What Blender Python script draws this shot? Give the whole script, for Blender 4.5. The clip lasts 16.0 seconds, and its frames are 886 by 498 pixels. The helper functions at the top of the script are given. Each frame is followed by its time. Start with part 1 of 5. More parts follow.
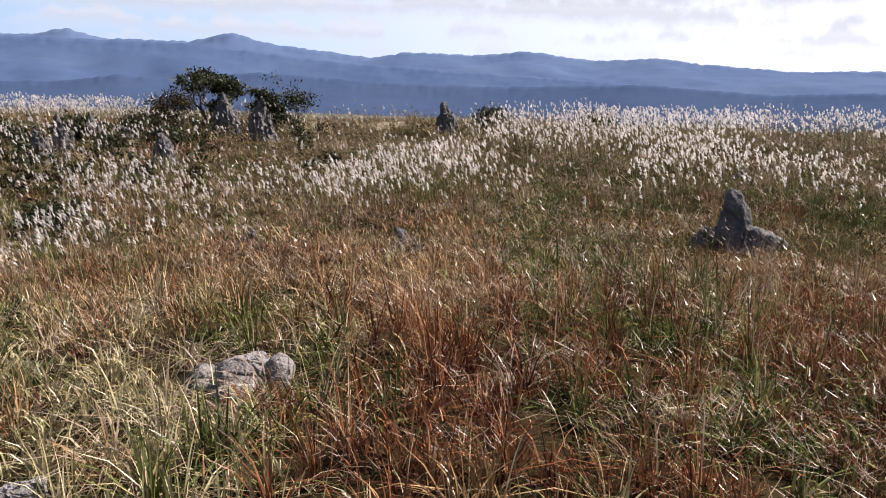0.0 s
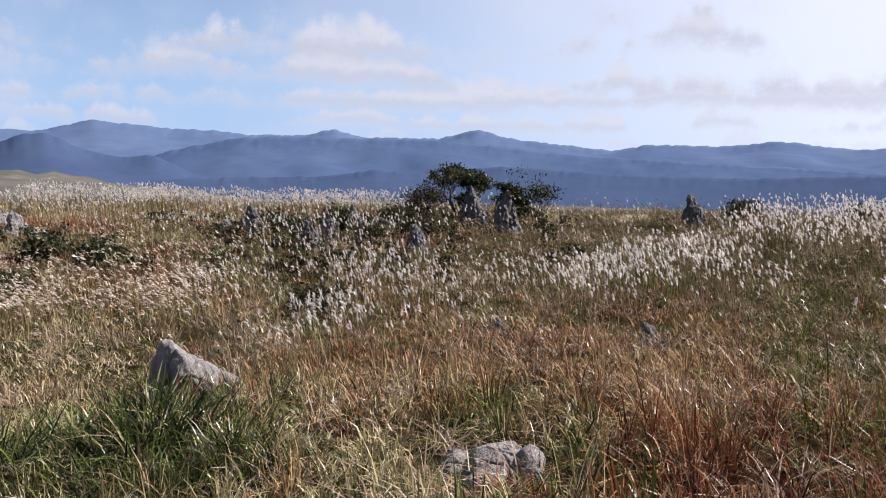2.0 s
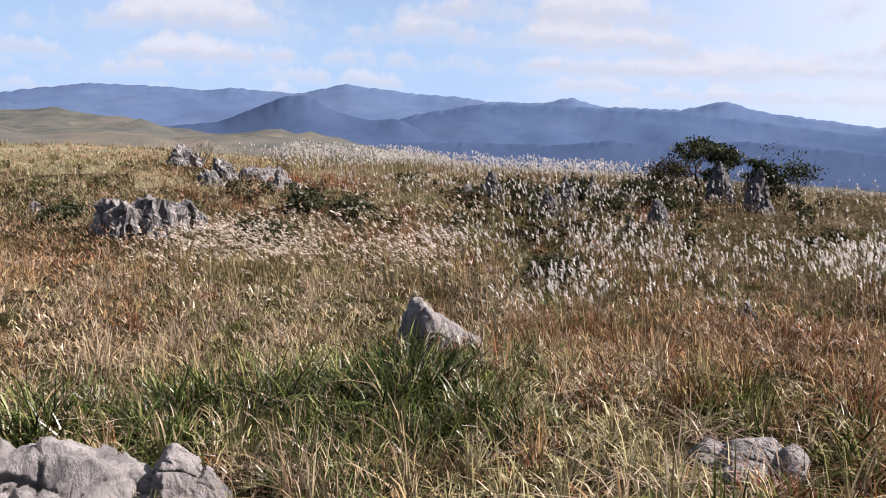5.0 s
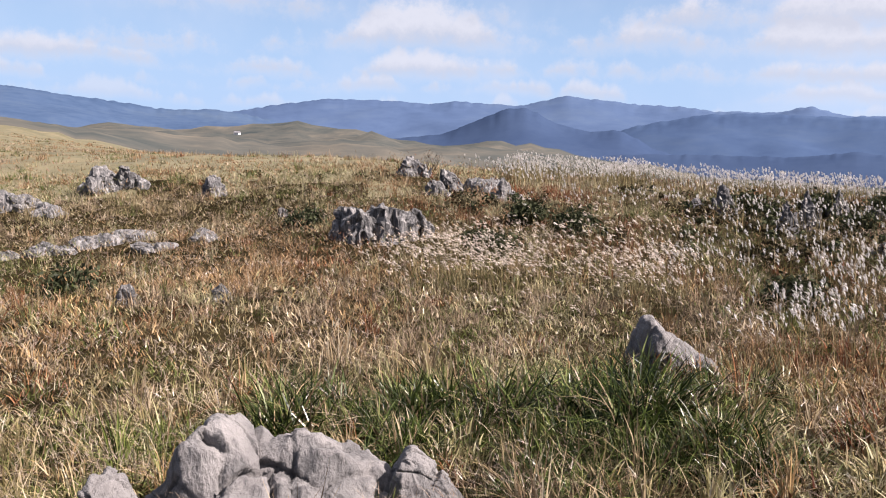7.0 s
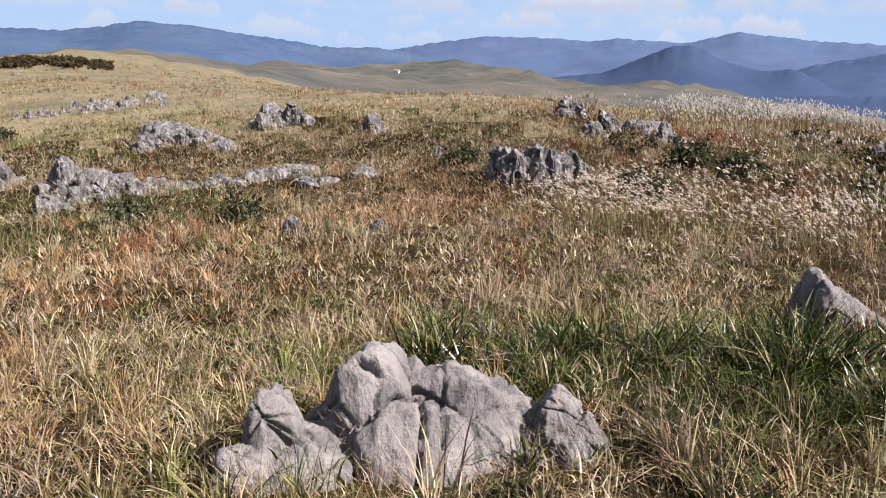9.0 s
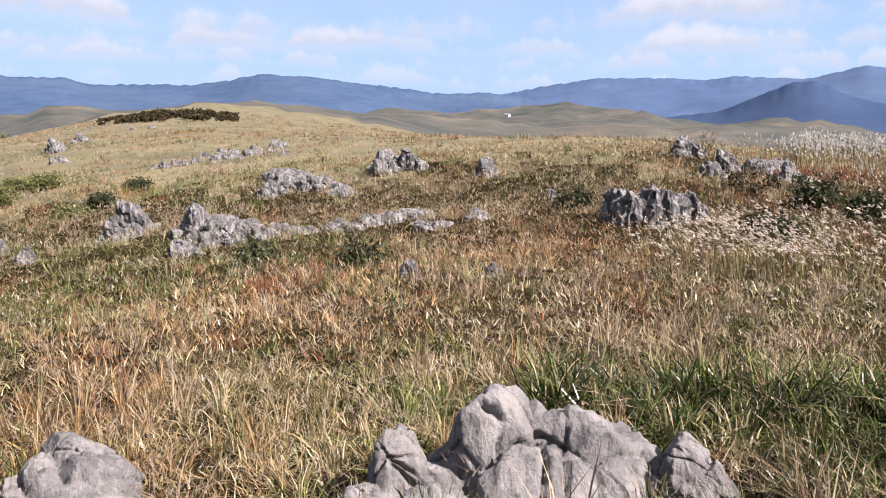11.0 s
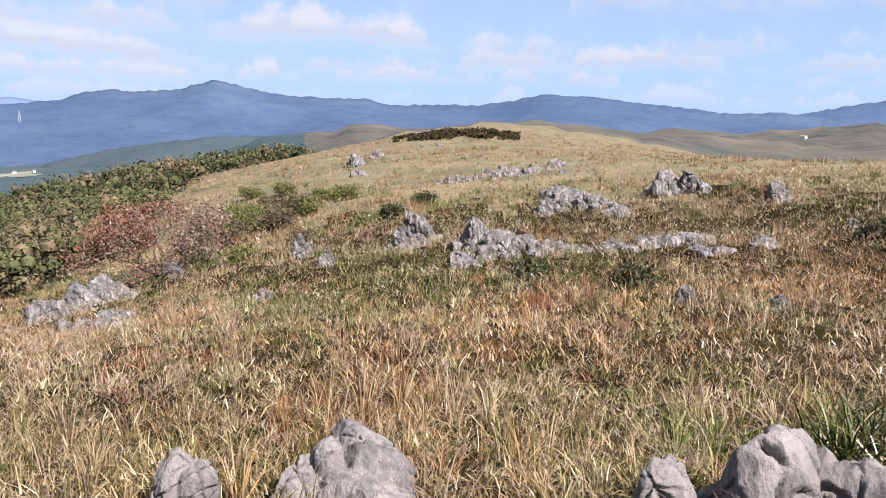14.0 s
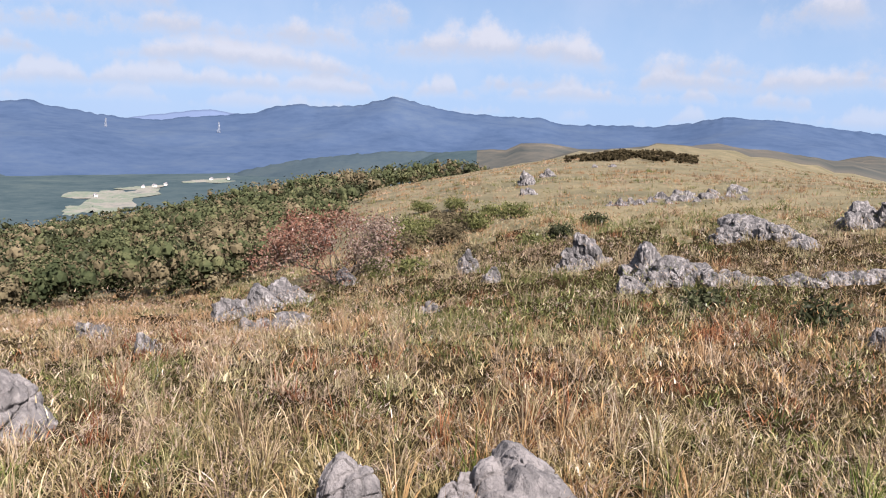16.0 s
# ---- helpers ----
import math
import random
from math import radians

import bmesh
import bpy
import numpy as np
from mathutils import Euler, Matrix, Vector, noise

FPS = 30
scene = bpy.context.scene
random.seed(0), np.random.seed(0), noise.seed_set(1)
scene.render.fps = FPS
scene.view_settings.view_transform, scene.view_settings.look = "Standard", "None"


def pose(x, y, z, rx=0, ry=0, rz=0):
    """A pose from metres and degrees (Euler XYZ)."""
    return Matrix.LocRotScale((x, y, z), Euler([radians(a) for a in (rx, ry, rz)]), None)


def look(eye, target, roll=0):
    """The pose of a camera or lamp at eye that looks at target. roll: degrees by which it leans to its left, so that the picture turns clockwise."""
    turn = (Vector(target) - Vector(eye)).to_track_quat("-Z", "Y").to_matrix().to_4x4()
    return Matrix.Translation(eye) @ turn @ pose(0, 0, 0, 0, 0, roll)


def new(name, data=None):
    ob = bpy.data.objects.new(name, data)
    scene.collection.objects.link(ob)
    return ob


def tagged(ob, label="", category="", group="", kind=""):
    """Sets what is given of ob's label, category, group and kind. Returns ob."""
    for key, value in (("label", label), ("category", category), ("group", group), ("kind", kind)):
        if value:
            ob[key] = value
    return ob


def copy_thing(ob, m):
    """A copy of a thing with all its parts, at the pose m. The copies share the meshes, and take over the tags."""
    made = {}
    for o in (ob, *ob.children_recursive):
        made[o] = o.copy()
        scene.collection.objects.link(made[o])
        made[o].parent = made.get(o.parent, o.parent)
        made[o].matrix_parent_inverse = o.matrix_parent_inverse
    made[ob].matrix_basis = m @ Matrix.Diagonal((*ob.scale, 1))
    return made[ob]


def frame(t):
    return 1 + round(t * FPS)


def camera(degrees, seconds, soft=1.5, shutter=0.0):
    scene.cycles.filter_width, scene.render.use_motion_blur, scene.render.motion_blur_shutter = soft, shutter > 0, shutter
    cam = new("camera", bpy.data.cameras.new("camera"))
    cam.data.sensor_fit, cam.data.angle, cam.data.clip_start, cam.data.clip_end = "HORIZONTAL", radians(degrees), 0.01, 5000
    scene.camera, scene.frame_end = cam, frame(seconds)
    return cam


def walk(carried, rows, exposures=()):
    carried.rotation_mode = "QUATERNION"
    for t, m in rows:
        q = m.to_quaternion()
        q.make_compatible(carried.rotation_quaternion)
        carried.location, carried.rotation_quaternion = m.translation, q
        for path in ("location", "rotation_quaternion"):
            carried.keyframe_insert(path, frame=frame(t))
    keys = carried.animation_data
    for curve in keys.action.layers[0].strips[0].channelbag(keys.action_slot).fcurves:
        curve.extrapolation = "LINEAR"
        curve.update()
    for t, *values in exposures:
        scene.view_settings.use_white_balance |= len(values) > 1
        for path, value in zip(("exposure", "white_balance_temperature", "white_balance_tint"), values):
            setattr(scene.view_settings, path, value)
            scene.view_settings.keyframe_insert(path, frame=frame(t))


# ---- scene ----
cam = camera(56.7, 16.0, soft=1.1)
PATH = [
    (0, (-0.058, -0.012, 1.601), (0.0298, 4.8753, 0.5479), 1.57),
    (0.5, (-0.072, -0.022, 1.597), (-0.2802, 4.8934, 0.7048), 0.72),
    (1, (-0.099, -0.035, 1.612), (-0.6007, 4.8688, 0.7751), 1.29),
    (1.5, (-0.146, -0.038, 1.619), (-1.0519, 4.8319, 0.9393), 1.34),
    (2, (-0.152, -0.054, 1.613), (-1.4941, 4.7322, 1.0779), 0.78),
    (2.5, (-0.166, -0.049, 1.621), (-1.9676, 4.5809, 1.0606), 0.61),
    (3, (-0.200, -0.040, 1.621), (-2.3800, 4.4223, 1.0465), 1.78),
    (3.5, (-0.214, -0.063, 1.627), (-2.5425, 4.3260, 1.0703), 1.85),
    (3.7, (-0.215, -0.065, 1.628), (-2.5661, 4.3122, 1.0715), 1.91),
    (5.8, (-0.394, -0.144, 1.612), (-3.1809, 3.9170, 0.7496), 3.03),
    (6, (-0.412, -0.158, 1.612), (-3.2757, 3.8581, 0.7894), 3.30),
    (6.5, (-0.443, -0.142, 1.613), (-3.7317, 3.5545, 0.8948), 2.97),
    (7, (-0.422, -0.136, 1.619), (-4.0228, 3.2521, 0.8747), 2.14),
    (7.5, (-0.403, -0.147, 1.629), (-4.2071, 3.0135, 0.8915), 1.61),
    (8, (-0.393, -0.158, 1.630), (-4.3386, 2.8270, 0.9083), 1.10),
    (8.5, (-0.387, -0.165, 1.625), (-4.4303, 2.6215, 0.6821), 1.62),
    (8.7, (-0.390, -0.163, 1.623), (-4.4408, 2.5684, 0.5607), 1.97),
    (10.8, (-0.399, -0.209, 1.633), (-4.8603, 1.8383, 0.6805), 0.69),
    (11, (-0.373, -0.239, 1.638), (-4.8417, 1.8168, 0.7410), 0.61),
    (11.5, (-0.355, -0.274, 1.644), (-4.9202, 1.5590, 0.7493), 1.09),
    (12, (-0.345, -0.231, 1.646), (-5.0974, 1.0108, 0.7132), 1.30),
    (12.5, (-0.385, -0.217, 1.630), (-5.2468, 0.5600, 0.7593), 1.04),
    (13, (-0.382, -0.243, 1.631), (-5.2616, 0.4276, 0.7738), 1.37),
    (13.5, (-0.387, -0.260, 1.630), (-5.2738, 0.3718, 0.7844), 1.06),
    (14, (-0.375, -0.262, 1.627), (-5.2871, 0.2206, 0.8265), 0.75),
    (14.5, (-0.379, -0.261, 1.631), (-5.3099, -0.0088, 0.8445), 0.56),
    (15, (-0.396, -0.270, 1.623), (-5.3430, -0.0919, 0.9179), 0.99),
    (15.5, (-0.413, -0.280, 1.625), (-5.3614, -0.3991, 0.9195), 1.30),
    (16, (-0.434, -0.297, 1.624), (-5.3548, -0.8214, 0.9088), 2.15),
]
walk(cam, [(t, look(eye, target, roll)) for t, eye, target, roll in PATH],
     exposures=[(0, 1.97, 6800, 19), (1.5, 1.85, 6600, 20), (2.5, 1.77, 6550, 20), (3.5, 1.79, 6550, 20), (6, 2.0, 6750, 20), (7.5, 1.86, 6650, 20), (8.5, 1.83, 6650, 20), (11, 2.01, 6600, 20), (14.5, 1.95, 6550, 20), (16, 1.85, 6550, 20)])

# ---- light ----
SUN_AZ, SUN_EL = -56.0, 43.0          # compass angle to the left of +y, height above the horizon


def heading(az, r=1.0):
    """The place r metres away at that angle to the left of +y."""
    return -r * math.sin(radians(az)), r * math.cos(radians(az))


def node(tree, kind, loc=None, **values):
    n = tree.nodes.new(kind)
    for key, value in values.items():
        n.inputs[key.replace("_", " ")].default_value = value
    return n


world = bpy.data.worlds.new("world")
scene.world = world
world.use_nodes = True
wt = world.node_tree
wt.nodes.clear()
w_out = wt.nodes.new("ShaderNodeOutputWorld")
sky = wt.nodes.new("ShaderNodeTexSky")
sky.sky_type, sky.sun_disc = "NISHITA", False
sky.sun_elevation, sky.sun_rotation = radians(SUN_EL), radians(-SUN_AZ)
sky.air_density, sky.dust_density, sky.ozone_density = 1.0, 0.25, 5.0
sky.altitude = 300
w_bg = node(wt, "ShaderNodeBackground", Strength=0.0265)
w_co = wt.nodes.new("ShaderNodeTexCoord")
w_sep = wt.nodes.new("ShaderNodeSeparateXYZ")
wt.links.new(w_co.outputs["Generated"], w_sep.inputs[0])


def w_math(op, a, b=None, clamp=False):
    n = wt.nodes.new("ShaderNodeMath")
    n.operation, n.use_clamp = op, clamp
    for k, v in enumerate((a, b)):
        if v is None:
            continue
        if isinstance(v, (int, float)):
            n.inputs[k].default_value = v
        else:
            wt.links.new(v, n.inputs[k])
    return n.outputs[0]


def w_range(value, a, b, c=0.0, d=1.0, smooth=True):
    n = wt.nodes.new("ShaderNodeMapRange")
    n.interpolation_type = "SMOOTHSTEP" if smooth else "LINEAR"
    for k, v in enumerate((a, b, c, d), 1):
        n.inputs[k].default_value = v
    wt.links.new(value, n.inputs[0])
    return n.outputs[0]


def w_blend(fac, a, b):
    n = wt.nodes.new("ShaderNodeMix")
    n.data_type = "RGBA"
    wt.links.new(fac, n.inputs["Factor"])
    for key, v in (("A", a), ("B", b)):
        if isinstance(v, tuple):
            n.inputs[key].default_value = v
        else:
            wt.links.new(v, n.inputs[key])
    return n.outputs["Result"]


def w_noise(vec, scale, detail, rough=0.5):
    n = node(wt, "ShaderNodeTexNoise", Scale=scale, Detail=detail, Roughness=rough)
    wt.links.new(vec, n.inputs["Vector"])
    return n.outputs["Fac"]


# fair-weather clouds in rows one behind the other, each with a flat base and billowing tops: height of the base, depth and width of the puffs, cover, how solid
CLOUD_ROWS = [(0.022, 0.020, 15.0, 0.44, 0.45), (0.042, 0.026, 12.0, 0.44, 0.7), (0.064, 0.034, 5.5, 0.41, 0.85), (0.094, 0.044, 4.8, 0.44, 0.9), (0.132, 0.055, 5.0, 0.47, 0.92),
              (0.180, 0.065, 5.5, 0.50, 0.85), (0.250, 0.080, 4.5, 0.51, 0.8), (0.36, 0.10, 3.6, 0.52, 0.7), (0.52, 0.14, 3.0, 0.52, 0.6)]
w_up = w_sep.outputs[2]
w_bill = w_math("SUBTRACT", w_noise(w_co.outputs["Generated"], 30.0, 7.0, 0.68), 0.5)
w_flat = wt.nodes.new("ShaderNodeCombineXYZ")
wt.links.new(w_sep.outputs[0], w_flat.inputs[0]), wt.links.new(w_sep.outputs[1], w_flat.inputs[1])
w_fac, w_base = None, None
for k, (base, deep, wide, cover, solid) in enumerate(CLOUD_ROWS):
    moved = wt.nodes.new("ShaderNodeVectorMath")
    moved.operation = "ADD"
    moved.inputs[1].default_value = (3.7 * k + 1.3, 1.9 * k, 2.3 * k)
    wt.links.new(w_flat.outputs[0], moved.inputs[0])
    puff = w_noise(moved.outputs[0], wide, 4.0, 0.55)
    sway = w_math("MULTIPLY", w_math("SUBTRACT", w_noise(moved.outputs[0], wide * 0.37, 1.0), 0.5), deep * 1.3)
    above = w_math("SUBTRACT", w_math("SUBTRACT", w_up, base), sway)
    above = w_math("ADD", above, w_math("MULTIPLY", w_bill, deep * 0.9))
    crown = w_math("MINIMUM", w_math("MULTIPLY", w_math("SUBTRACT", puff, cover), deep * 6.0), deep * 1.3)
    gap = w_math("ADD", w_math("SUBTRACT", crown, above), w_math("MULTIPLY", w_bill, deep * 2.2))
    body = w_math("MULTIPLY", w_range(gap, 0.0, deep * 0.6), w_range(above, -deep * 0.45, deep * 0.3))
    body = w_math("MULTIPLY", body, solid)
    under = w_math("MULTIPLY", w_range(above, deep * 0.5, -deep * 0.1), body)
    w_fac = body if w_fac is None else w_math("MAXIMUM", w_fac, body)
    w_base = under if w_base is None else w_math("MAXIMUM", w_base, under)
w_ccol = w_blend(w_base, (7.7, 8.3, 9.1, 1), (5.4, 6.1, 7.2, 1))
w_veil = w_range(w_noise(w_co.outputs["Generated"], 4.0, 5.0, 0.6), 0.42, 0.7, 0.0, 0.2)          # thin high veil
w_air = w_blend(w_range(w_sep.outputs[2], 0.3, 0.0, 0.25, 0.9), sky.outputs[0], (4.6, 7.0, 10.2, 1))   # pale air low down
w_dot = w_math("ADD", w_math("ADD", w_math("MULTIPLY", w_sep.outputs[0], heading(SUN_AZ)[0] * math.cos(radians(SUN_EL))), w_math("MULTIPLY", w_sep.outputs[1], heading(SUN_AZ)[1] * math.cos(radians(SUN_EL)))),
               w_math("MULTIPLY", w_sep.outputs[2], math.sin(radians(SUN_EL))))
w_air = w_blend(w_range(w_dot, 0.06, 0.92, 0.0, 0.9), w_air, (12.0, 12.4, 13.2, 1))          # the bright air round the sun
w_air = w_blend(w_veil, w_air, (8.2, 8.9, 10.0, 1))
w_all = w_blend(w_fac, w_air, w_ccol)
wt.links.new(w_all, w_bg.inputs["Color"])
wt.links.new(w_bg.outputs[0], w_out.inputs[0])

sun = new("sun", bpy.data.lights.new("sun", "SUN"))
sun.data.energy, sun.data.angle, sun.data.color = 5.0, radians(0.5), (1.0, 0.95, 0.87)
sx, sy = heading(SUN_AZ, math.cos(radians(SUN_EL)))
sun.matrix_world = look((sx * 50, sy * 50, 50 * math.sin(radians(SUN_EL))), (0, 0, 0))


# ---- materials ----
def material(name, colours, scale=3.0, fine=30.0, rough=0.85, bump=0.3, translucent=0.0, stretch=(1, 1, 1), island=0.0, coords="Object", specular=0.3):
    """Colours blended by a coarse and a fine noise; island: how far single leaves or stones differ from each other."""
    colours = [tuple(0.7 * v for v in c) for c in colours]
    m = bpy.data.materials.new(name)
    m.use_nodes = True
    t = m.node_tree
    t.nodes.clear()
    out = t.nodes.new("ShaderNodeOutputMaterial")
    co = t.nodes.new("ShaderNodeTexCoord")
    mp = node(t, "ShaderNodeMapping", Scale=stretch)
    t.links.new(co.outputs[coords], mp.inputs["Vector"])
    coarse = node(t, "ShaderNodeTexNoise", Scale=scale, Detail=5.0, Roughness=0.6)
    grain = node(t, "ShaderNodeTexNoise", Scale=fine, Detail=4.0, Roughness=0.65)
    for n in (coarse, grain):
        t.links.new(mp.outputs[0], n.inputs["Vector"])
    total = t.nodes.new("ShaderNodeMix")
    total.inputs["Factor"].default_value = 0.4
    t.links.new(coarse.outputs["Fac"], total.inputs["A"])
    t.links.new(grain.outputs["Fac"], total.inputs["B"])
    fac = total.outputs["Result"]
    if island:
        geo = t.nodes.new("ShaderNodeNewGeometry")
        mix = t.nodes.new("ShaderNodeMix")
        mix.inputs["Factor"].default_value = island
        clear = node(t, "ShaderNodeMapRange")
        clear.inputs[1].default_value, clear.inputs[2].default_value = 0.36, 0.64
        t.links.new(fac, clear.inputs[0])
        t.links.new(clear.outputs[0], mix.inputs["A"])
        t.links.new(geo.outputs["Random Per Island"], mix.inputs["B"])
        fac = mix.outputs["Result"]
    ramp = t.nodes.new("ShaderNodeValToRGB")
    low, high = (0.34, 0.66) if not island else (0.08, 0.92)
    ramp.color_ramp.elements[0].position, ramp.color_ramp.elements[1].position = low, high
    ramp.color_ramp.elements[0].color, ramp.color_ramp.elements[1].color = (*colours[0], 1), (*colours[-1], 1)
    for k, c in enumerate(colours[1:-1], 1):
        ramp.color_ramp.elements.new(low + (high - low) * k / (len(colours) - 1)).color = (*c, 1)
    t.links.new(fac, ramp.inputs[0])
    if translucent:
        a, b = t.nodes.new("ShaderNodeBsdfDiffuse"), t.nodes.new("ShaderNodeBsdfTranslucent")
        g = node(t, "ShaderNodeBsdfGlossy", Roughness=0.33)
        s, s2 = node(t, "ShaderNodeMixShader", Fac=translucent), node(t, "ShaderNodeMixShader", Fac=specular * 0.1)
        for x in (a, b):
            t.links.new(ramp.outputs[0], x.inputs["Color"])
        t.links.new(a.outputs[0], s.inputs[1]), t.links.new(b.outputs[0], s.inputs[2])
        t.links.new(s.outputs[0], s2.inputs[1]), t.links.new(g.outputs[0], s2.inputs[2])
        t.links.new(s2.outputs[0], out.inputs[0])
    else:
        p = node(t, "ShaderNodeBsdfPrincipled", Roughness=rough, Specular_IOR_Level=specular)
        t.links.new(ramp.outputs[0], p.inputs["Base Color"])
        if bump:
            bm_ = node(t, "ShaderNodeBump", Strength=bump, Distance=0.05)
            t.links.new(total.outputs["Result"], bm_.inputs["Height"])
            t.links.new(bm_.outputs[0], p.inputs["Normal"])
        t.links.new(p.outputs[0], out.inputs[0])
    return m


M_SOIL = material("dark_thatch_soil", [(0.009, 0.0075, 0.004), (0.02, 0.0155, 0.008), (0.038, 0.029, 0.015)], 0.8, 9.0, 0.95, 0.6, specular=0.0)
M_TURF = material("grassland_turf", [(0.058, 0.056, 0.027), (0.118, 0.102, 0.053), (0.195, 0.158, 0.092)], 0.25, 3.4, 0.95, 0.8)
# distance haze is mixed into the next two ground colours
M_HILL = material("hazy_plateau_grassland", [(0.034, 0.044, 0.047), (0.062, 0.067, 0.064), (0.092, 0.088, 0.078), (0.14, 0.124, 0.1)], 0.009, 0.05, 0.95, 0, specular=0.0)
M_VALLEY = material("hazy_valley_floor", [(0.032, 0.054, 0.064), (0.048, 0.072, 0.082), (0.066, 0.09, 0.093)], 0.012, 0.07, 0.95, 0, specular=0.0)
M_RED = material("rust_grass", [(0.026, 0.0077, 0.005), (0.084, 0.0275, 0.015), (0.2, 0.08, 0.034), (0.37, 0.2, 0.105)], 1.1, 7, translucent=0.12, island=0.6, specular=0.12)
M_GOLD = material("golden_grass", [(0.05, 0.026, 0.011), (0.15, 0.086, 0.042), (0.31, 0.2, 0.093), (0.48, 0.355, 0.22)], 1.1, 7, translucent=0.12, island=0.6, specular=0.12)
M_GREEN = material("green_grass", [(0.009, 0.015, 0.004), (0.036, 0.05, 0.011), (0.098, 0.116, 0.03), (0.26, 0.265, 0.11)], 1.1, 7, translucent=0.12, island=0.6, specular=0.12)
M_TUSSOCK = material("tussock_leaf", [(0.005, 0.008, 0.0018), (0.015, 0.025, 0.005), (0.054, 0.077, 0.016), (0.25, 0.27, 0.1)], 1.1, 7, translucent=0.12, island=0.7, specular=0.22)
M_STRAW = material("straw_grass", [(0.047, 0.0275, 0.015), (0.152, 0.106, 0.0648), (0.345, 0.268, 0.165), (0.55, 0.475, 0.36)], 1.1, 7, translucent=0.12, island=0.6, specular=0.12)
M_OLIVE = material("olive_grass", [(0.024, 0.0215, 0.0068), (0.085, 0.072, 0.028), (0.23, 0.185, 0.09), (0.46, 0.375, 0.24)], 0.9, 7, translucent=0.12, island=0.6, specular=0.15)
M_MEADOW = material("yellow_green_meadow_grass", [(0.062, 0.055, 0.025), (0.165, 0.15, 0.07), (0.34, 0.31, 0.165), (0.56, 0.51, 0.36)], 0.9, 7, translucent=0.15, island=0.6, specular=0.12)
M_PLUME = material("pampas_plume", [(0.36, 0.335, 0.315), (0.55, 0.52, 0.5), (0.78, 0.755, 0.735)], 1.0, 10, translucent=0.5, island=0.7)
M_OLDPLUME = material("open_pampas_plume", [(0.42, 0.34, 0.28), (0.62, 0.53, 0.46), (0.8, 0.72, 0.65)], 1.0, 10, translucent=0.45, island=0.7)
M_SEED = material("ripe_seed_head", [(0.17, 0.11, 0.08), (0.32, 0.24, 0.19), (0.5, 0.42, 0.35)], 1.0, 10, translucent=0.4, island=0.6)


def limestone(name, lichen_shade, most, skin_stops, fluting):
    """Grey limestone: pale weathered skin, dark blotches of lichen and of painted shade, rain streaks, fine pitting."""
    m = bpy.data.materials.new(name)
    m.use_nodes = True
    t = m.node_tree
    t.nodes.clear()
    out, co = t.nodes.new("ShaderNodeOutputMaterial"), t.nodes.new("ShaderNodeTexCoord")
    streak = node(t, "ShaderNodeMapping", Scale=(fluting, fluting, 0.3))
    t.links.new(co.outputs["Object"], streak.inputs["Vector"])

    def noise_fac(scale, detail, rough, vec):
        n = node(t, "ShaderNodeTexNoise", Scale=scale, Detail=detail, Roughness=rough)
        t.links.new(vec, n.inputs["Vector"])
        return n.outputs["Fac"]

    def ramp(fac, *stops):
        r = t.nodes.new("ShaderNodeValToRGB")
        el = r.color_ramp.elements
        while len(el) < len(stops):
            el.new(0.5)
        for e, (at, c) in zip(el, stops):
            e.position, e.color = at, (*c, 1)
        t.links.new(fac, r.inputs[0])
        return r.outputs[0]

    def blend(fac, a, b):
        n = t.nodes.new("ShaderNodeMix")
        n.data_type = "RGBA"
        t.links.new(fac, n.inputs["Factor"]), t.links.new(a, n.inputs["A"]), t.links.new(b, n.inputs["B"])
        return n.outputs["Result"]

    skin = ramp(noise_fac(3.0, 6, 0.65, co.outputs["Object"]), *skin_stops)
    dark = ramp(noise_fac(19.0, 4, 0.7, co.outputs["Object"]), (0.3, (0.026, 0.026, 0.028)), (0.7, (0.08, 0.0785, 0.08)))
    blot = ramp(noise_fac(4.5, 7, 0.72, streak.outputs[0]), (lichen_shade, (0, 0, 0)), (lichen_shade + 0.07, (most, most, most)))
    p = node(t, "ShaderNodeBsdfPrincipled", Roughness=0.92, Specular_IOR_Level=0.25)
    t.links.new(blend(blot, skin, dark), p.inputs["Base Color"])
    pits = node(t, "ShaderNodeBump", Strength=0.8, Distance=0.03)
    t.links.new(noise_fac(24.0, 7, 0.72, co.outputs["Object"]), pits.inputs["Height"])
    hollows = node(t, "ShaderNodeBump", Strength=0.75, Distance=0.08)
    t.links.new(noise_fac(7.0, 6, 0.62, streak.outputs[0]), hollows.inputs["Height"])
    t.links.new(pits.outputs[0], hollows.inputs["Normal"])
    t.links.new(hollows.outputs[0], p.inputs["Normal"])
    t.links.new(p.outputs[0], out.inputs[0])
    return m


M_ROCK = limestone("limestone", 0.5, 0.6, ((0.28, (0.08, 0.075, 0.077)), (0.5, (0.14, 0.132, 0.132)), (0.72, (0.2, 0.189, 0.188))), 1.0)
# darker copy of the limestone: the shade on backlit stones, put into the colour
M_ROCK_SHADED = limestone("shaded_limestone", 0.42, 0.9, ((0.3, (0.05, 0.048, 0.052)), (0.5, (0.085, 0.08, 0.086)), (0.7, (0.15, 0.142, 0.146))), 2.0)
# dark streaks: lichen, and also the shade of crevices painted in
M_ROCK_STREAKED = limestone("lichen_and_shade_limestone", 0.45, 0.95, ((0.3, (0.08, 0.076, 0.078)), (0.5, (0.155, 0.148, 0.148)), (0.7, (0.25, 0.239, 0.236))), 2.6)
M_BARK = material("grey_bark", [(0.028, 0.0224, 0.0168), (0.0896, 0.0728, 0.056)], 5, 40, 0.95, 0.6, stretch=(1, 1, 0.3))
